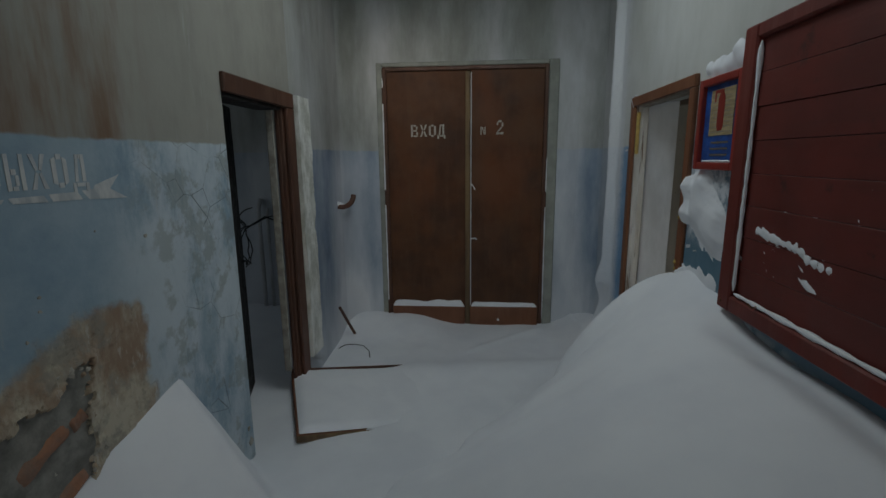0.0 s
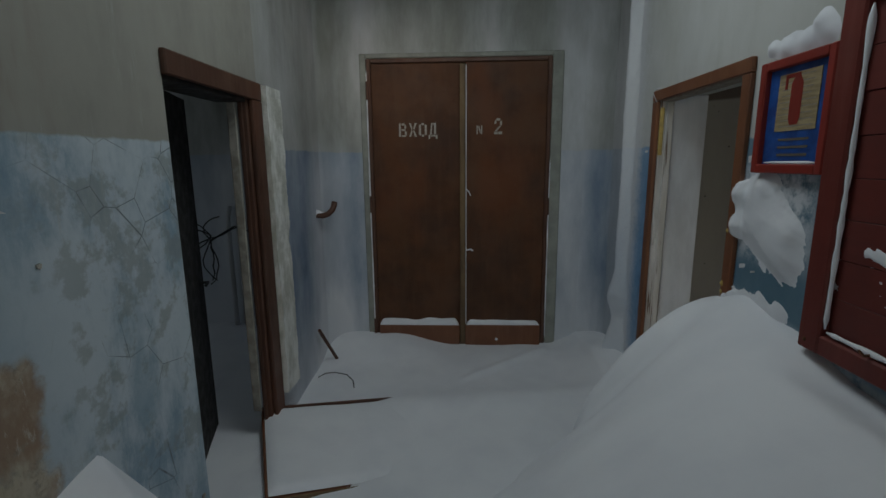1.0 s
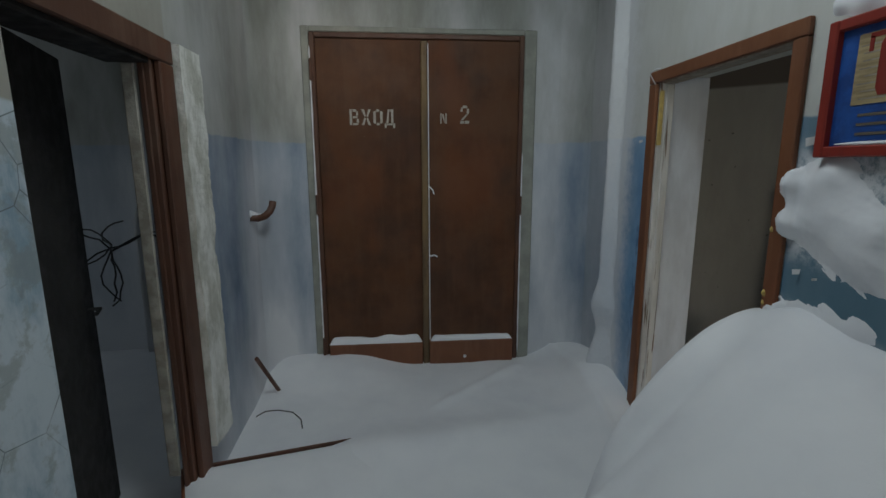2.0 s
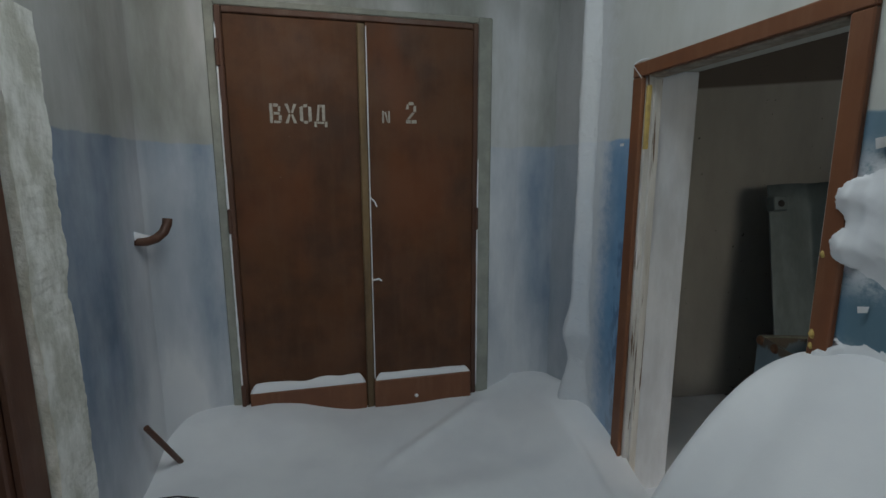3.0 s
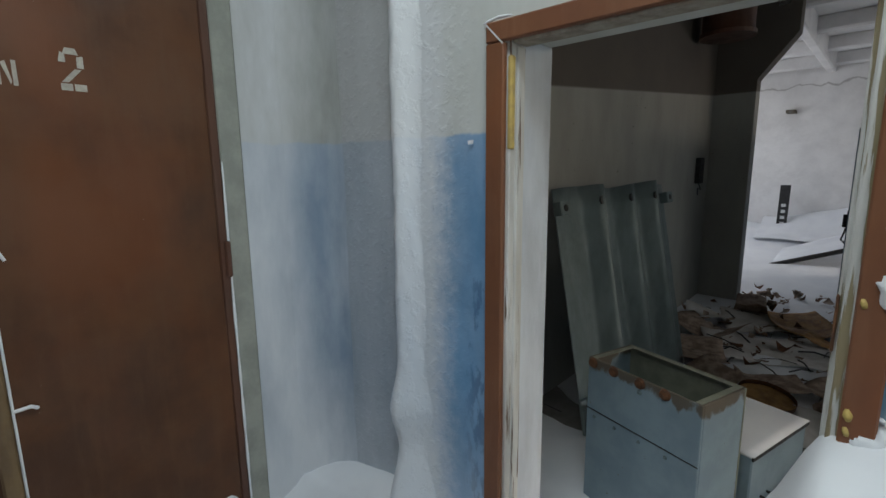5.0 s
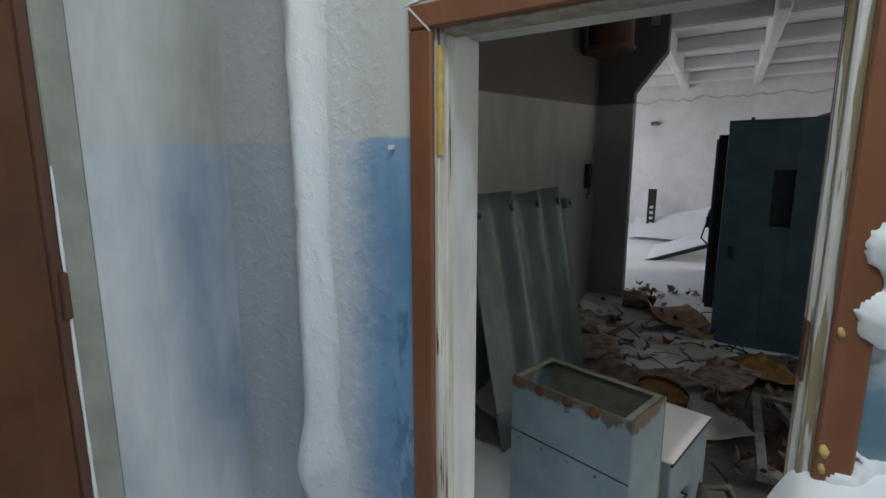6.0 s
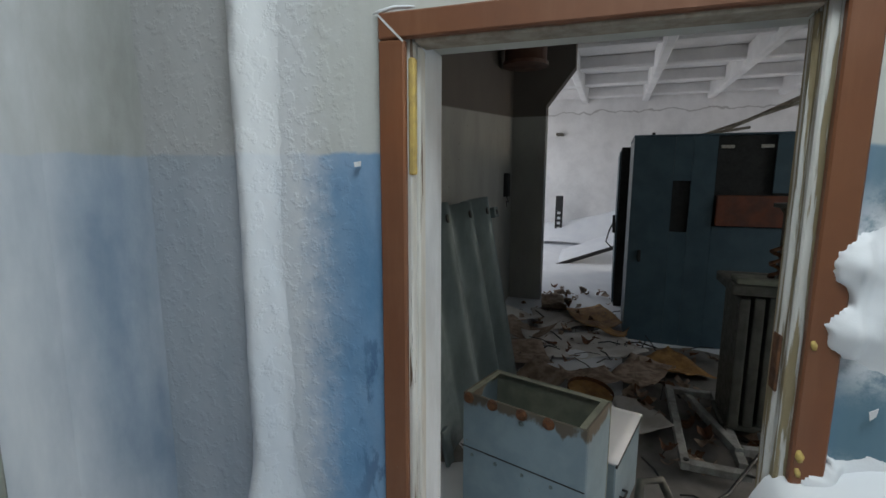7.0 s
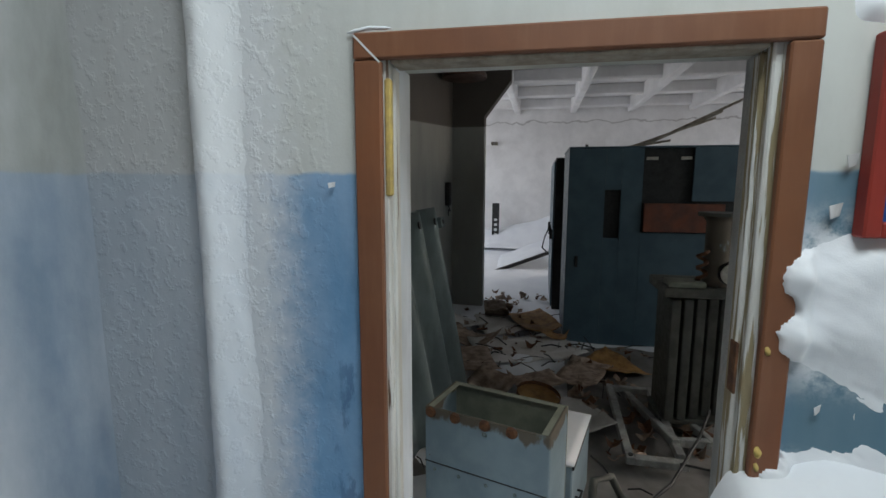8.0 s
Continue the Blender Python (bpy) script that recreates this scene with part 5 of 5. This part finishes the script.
def flat_frame():
    f = thing("equipment_rack", pose(2.88, 2.355, 0.05, 0, -1, -1), "grey steel frame lying on the floor", "rack")
    part("bar", box((0, -0.05, 0), (1.05, 0.0, 0.05), 0.004), M_RACK, f)
    part("bar", box((0.1, -0.36, 0), (1.05, -0.31, 0.05), 0.004), M_RACK, f)
    part("bar", box((0, -0.36, 0.0), (0.06, -0.051, 0.045), 0.004), M_RACK, f)
    part("bar", box((1.0, -0.31, 0.0), (1.05, -0.051, 0.045), 0.004), M_RACK, f)
    part("bolt", tube([(0.03, -0.03, 0.045), (0.03, -0.03, 0.056)], 0.016, 10), M_DARK, f)
    return f


flat_frame()
f2 = thing("equipment_rack", pose(3.15, 1.75, 0.06, 4, 3, 12), "second grey steel frame propped beneath the apparatus", "rack")
part("bar", box((0, 0, 0), (0.9, 0.05, 0.05), 0.004), M_RACK, f2)
part("bar", box((0, 0.25, 0), (0.9, 0.30, 0.05), 0.004), M_RACK, f2)
part("bar", box((0, 0.051, 0), (0.05, 0.249, 0.05), 0.004), M_RACK, f2)
rail = tagged(link("steel_rail", box((2.25, 1.55, 0.03), (2.42, 2.65, 0.10), 0.012), M_GALV), "snow-dusted steel rail lying on the floor", "rail")
cable = tagged(link("black_cable", tube([(2.05, 2.72, 0.10), (2.2, 2.5, 0.14), (2.5, 2.2, 0.2), (2.9, 1.95, 0.26), (3.2, 1.8, 0.3)], 0.009, 8), M_DARK, smooth=True), "black cable lying across the floor", "cable")
hose = tagged(link("grey_hose", tube([(2.3, 2.62, 0.04), (2.42, 2.60, 0.22), (2.5, 2.5, 0.2), (2.46, 2.42, 0.06)], 0.022, 10), M_FIN, smooth=True), "bent grey hose on the floor", "hose")


def apparatus():
    a = thing("oil_cooler", pose(3.4, -0.12, 0), "old ribbed electrical apparatus with a round white gauge", "apparatus")
    for k, y in enumerate((2.12, 2.03, 1.94, 1.85, 1.76)):
        part("fin", box((-0.05 + 0.04 * k, y - 0.03, 0.12), (0.35, y + 0.03, 0.98), 0.012, seg=2), M_FIN, a)
    part("fin_header", box((0.0, 1.70, 0.08), (0.36, 2.17, 0.12), 0.01), M_FIN, a)
    part("top_plate", box((-0.06, 1.62, 1.0), (0.42, 2.20, 1.07), 0.01), M_FIN, a)
    part("bracket", box((-0.06, 1.95, 1.071), (0.10, 2.18, 1.11), 0.008), M_STEEL_IN, a)
    tank = part("tank", tube([(0.08, 1.86, 1.071), (0.08, 1.86, 1.10), (0.08, 1.86, 1.50), (0.08, 1.86, 1.54)], [0.085, 0.075, 0.075, 0.10], 18), M_STEEL, a, smooth=True)
    part("cap", tube([(0.08, 1.86, 1.541), (0.08, 1.86, 1.565)], 0.13, 20), M_FIN, tank)
    gauge = part("gauge", tube([(-0.04, 1.80, 1.17), (-0.055, 1.80, 1.17)], 0.07, 24), M_PORCELAIN, a, "round white gauge face")
    part("gauge_rim", tube([(0.0, 1.80, 1.17), (-0.039, 1.80, 1.17)], 0.076, 24), M_DARK, gauge)
    part("rusty_coil", tube([(0.0 + 0.03 * math.cos(k), 1.97 + 0.03 * math.sin(k), 1.11 + 0.012 * k) for k in range(18)], 0.012, 6), M_RUST, a)
    part("leg", box((0.02, 1.66, 0.02), (0.08, 1.72, 1.0), 0.006), M_FIN, a)
    part("leg", box((0.30, 1.66, 0.02), (0.36, 1.72, 1.0), 0.006), M_FIN, a)
    return a


apparatus()
for k, (p, q) in enumerate((((5.55, 1.95, 2.16), (5.55, 1.15, 2.44)), ((5.72, 1.85, 2.16), (5.66, 1.05, 2.52)), ((5.62, 1.6, 2.28), (5.5, 0.9, 2.62)), ((5.85, 2.05, 2.16), (5.85, 1.5, 2.24)))):
    p, q = Vector(p), Vector(q)
    bm = box((0, -0.03, -0.012), ((q - p).length, 0.03, 0.012), 0.003)
    ob = tagged(link("wooden_lath", bm, M_WOOD), "grey wooden lath lying on top of the cabinets", "lath", "laths")
    ob.matrix_world = Matrix.Translation(p) @ (q - p).to_track_quat("X", "Z").to_matrix().to_4x4()

# far room
fb = thing("fallen_panel", pose(0, 0, 0), "snow-covered panel with a dark steel edge fallen in the far room", "panel")
part("edge_bar", tube([(8.75, 3.75, 0.10), (9.2, 2.55, 0.50)], 0.035, 8), M_DARK, fb)
part("panel", sheet(lambda u, v: Vector((8.78 + 0.45 * u + 1.25 * v, 3.72 - 1.15 * u, 0.13 + 0.40 * u + 0.10 * v + 0.02 * fbm(u, v, 1, 3))), 14, 12, 0.03), M_SNOW, fb, "snow crust", True)
ps = thing("slotted_angle", pose(11.25, 3.98, 0.35, 0, 4, 0), "dark slotted steel angle standing in the snow", "metal strip")
part("strip", box((0, -0.11, 0), (0.01, 0.06, 0.95), 0.002), M_DARK, ps)
for k in range(4):
    part("slot", box((-0.004, -0.06, 0.16 + 0.12 * k), (-0.001, 0.01, 0.22 + 0.12 * k)), M_FRAMEWHITE, ps)
wb = thing("wall_bracket", pose(FX, 4.08, 2.72), "small grey bracket on the far wall", "bracket")
part("arm", box((-0.25, -0.12, -0.03), (0.0, 0.03, 0.03), 0.006), M_STEEL, wb)
mound = tagged(link("corner_drift", sheet(lambda u, v: Vector((10.6 + 1.09 * u, 2.2 + 2.1 * v, 0.30 + 0.62 * smooth01(u) * (0.55 + 0.75 * (1 - v) ** 1.5) + 0.04 * fbm(u, v, 2, 3))), 24, 30), M_SNOW, smooth=True), "snow heaped against the far wall", "snow", kind="stuff")
hw = thing("hanging_wire", pose(8.2, 2.76, 0.55), "thin black wire hanging beside the cabinets", "wire")
part("wire", tube([(0, 0, 0.45), (0.02, 0.06, 0.3), (0.0, 0.10, 0.12), (0, 0.0, 0.02)], 0.012, 6), M_DARK, hw)
turn_rooms(built)
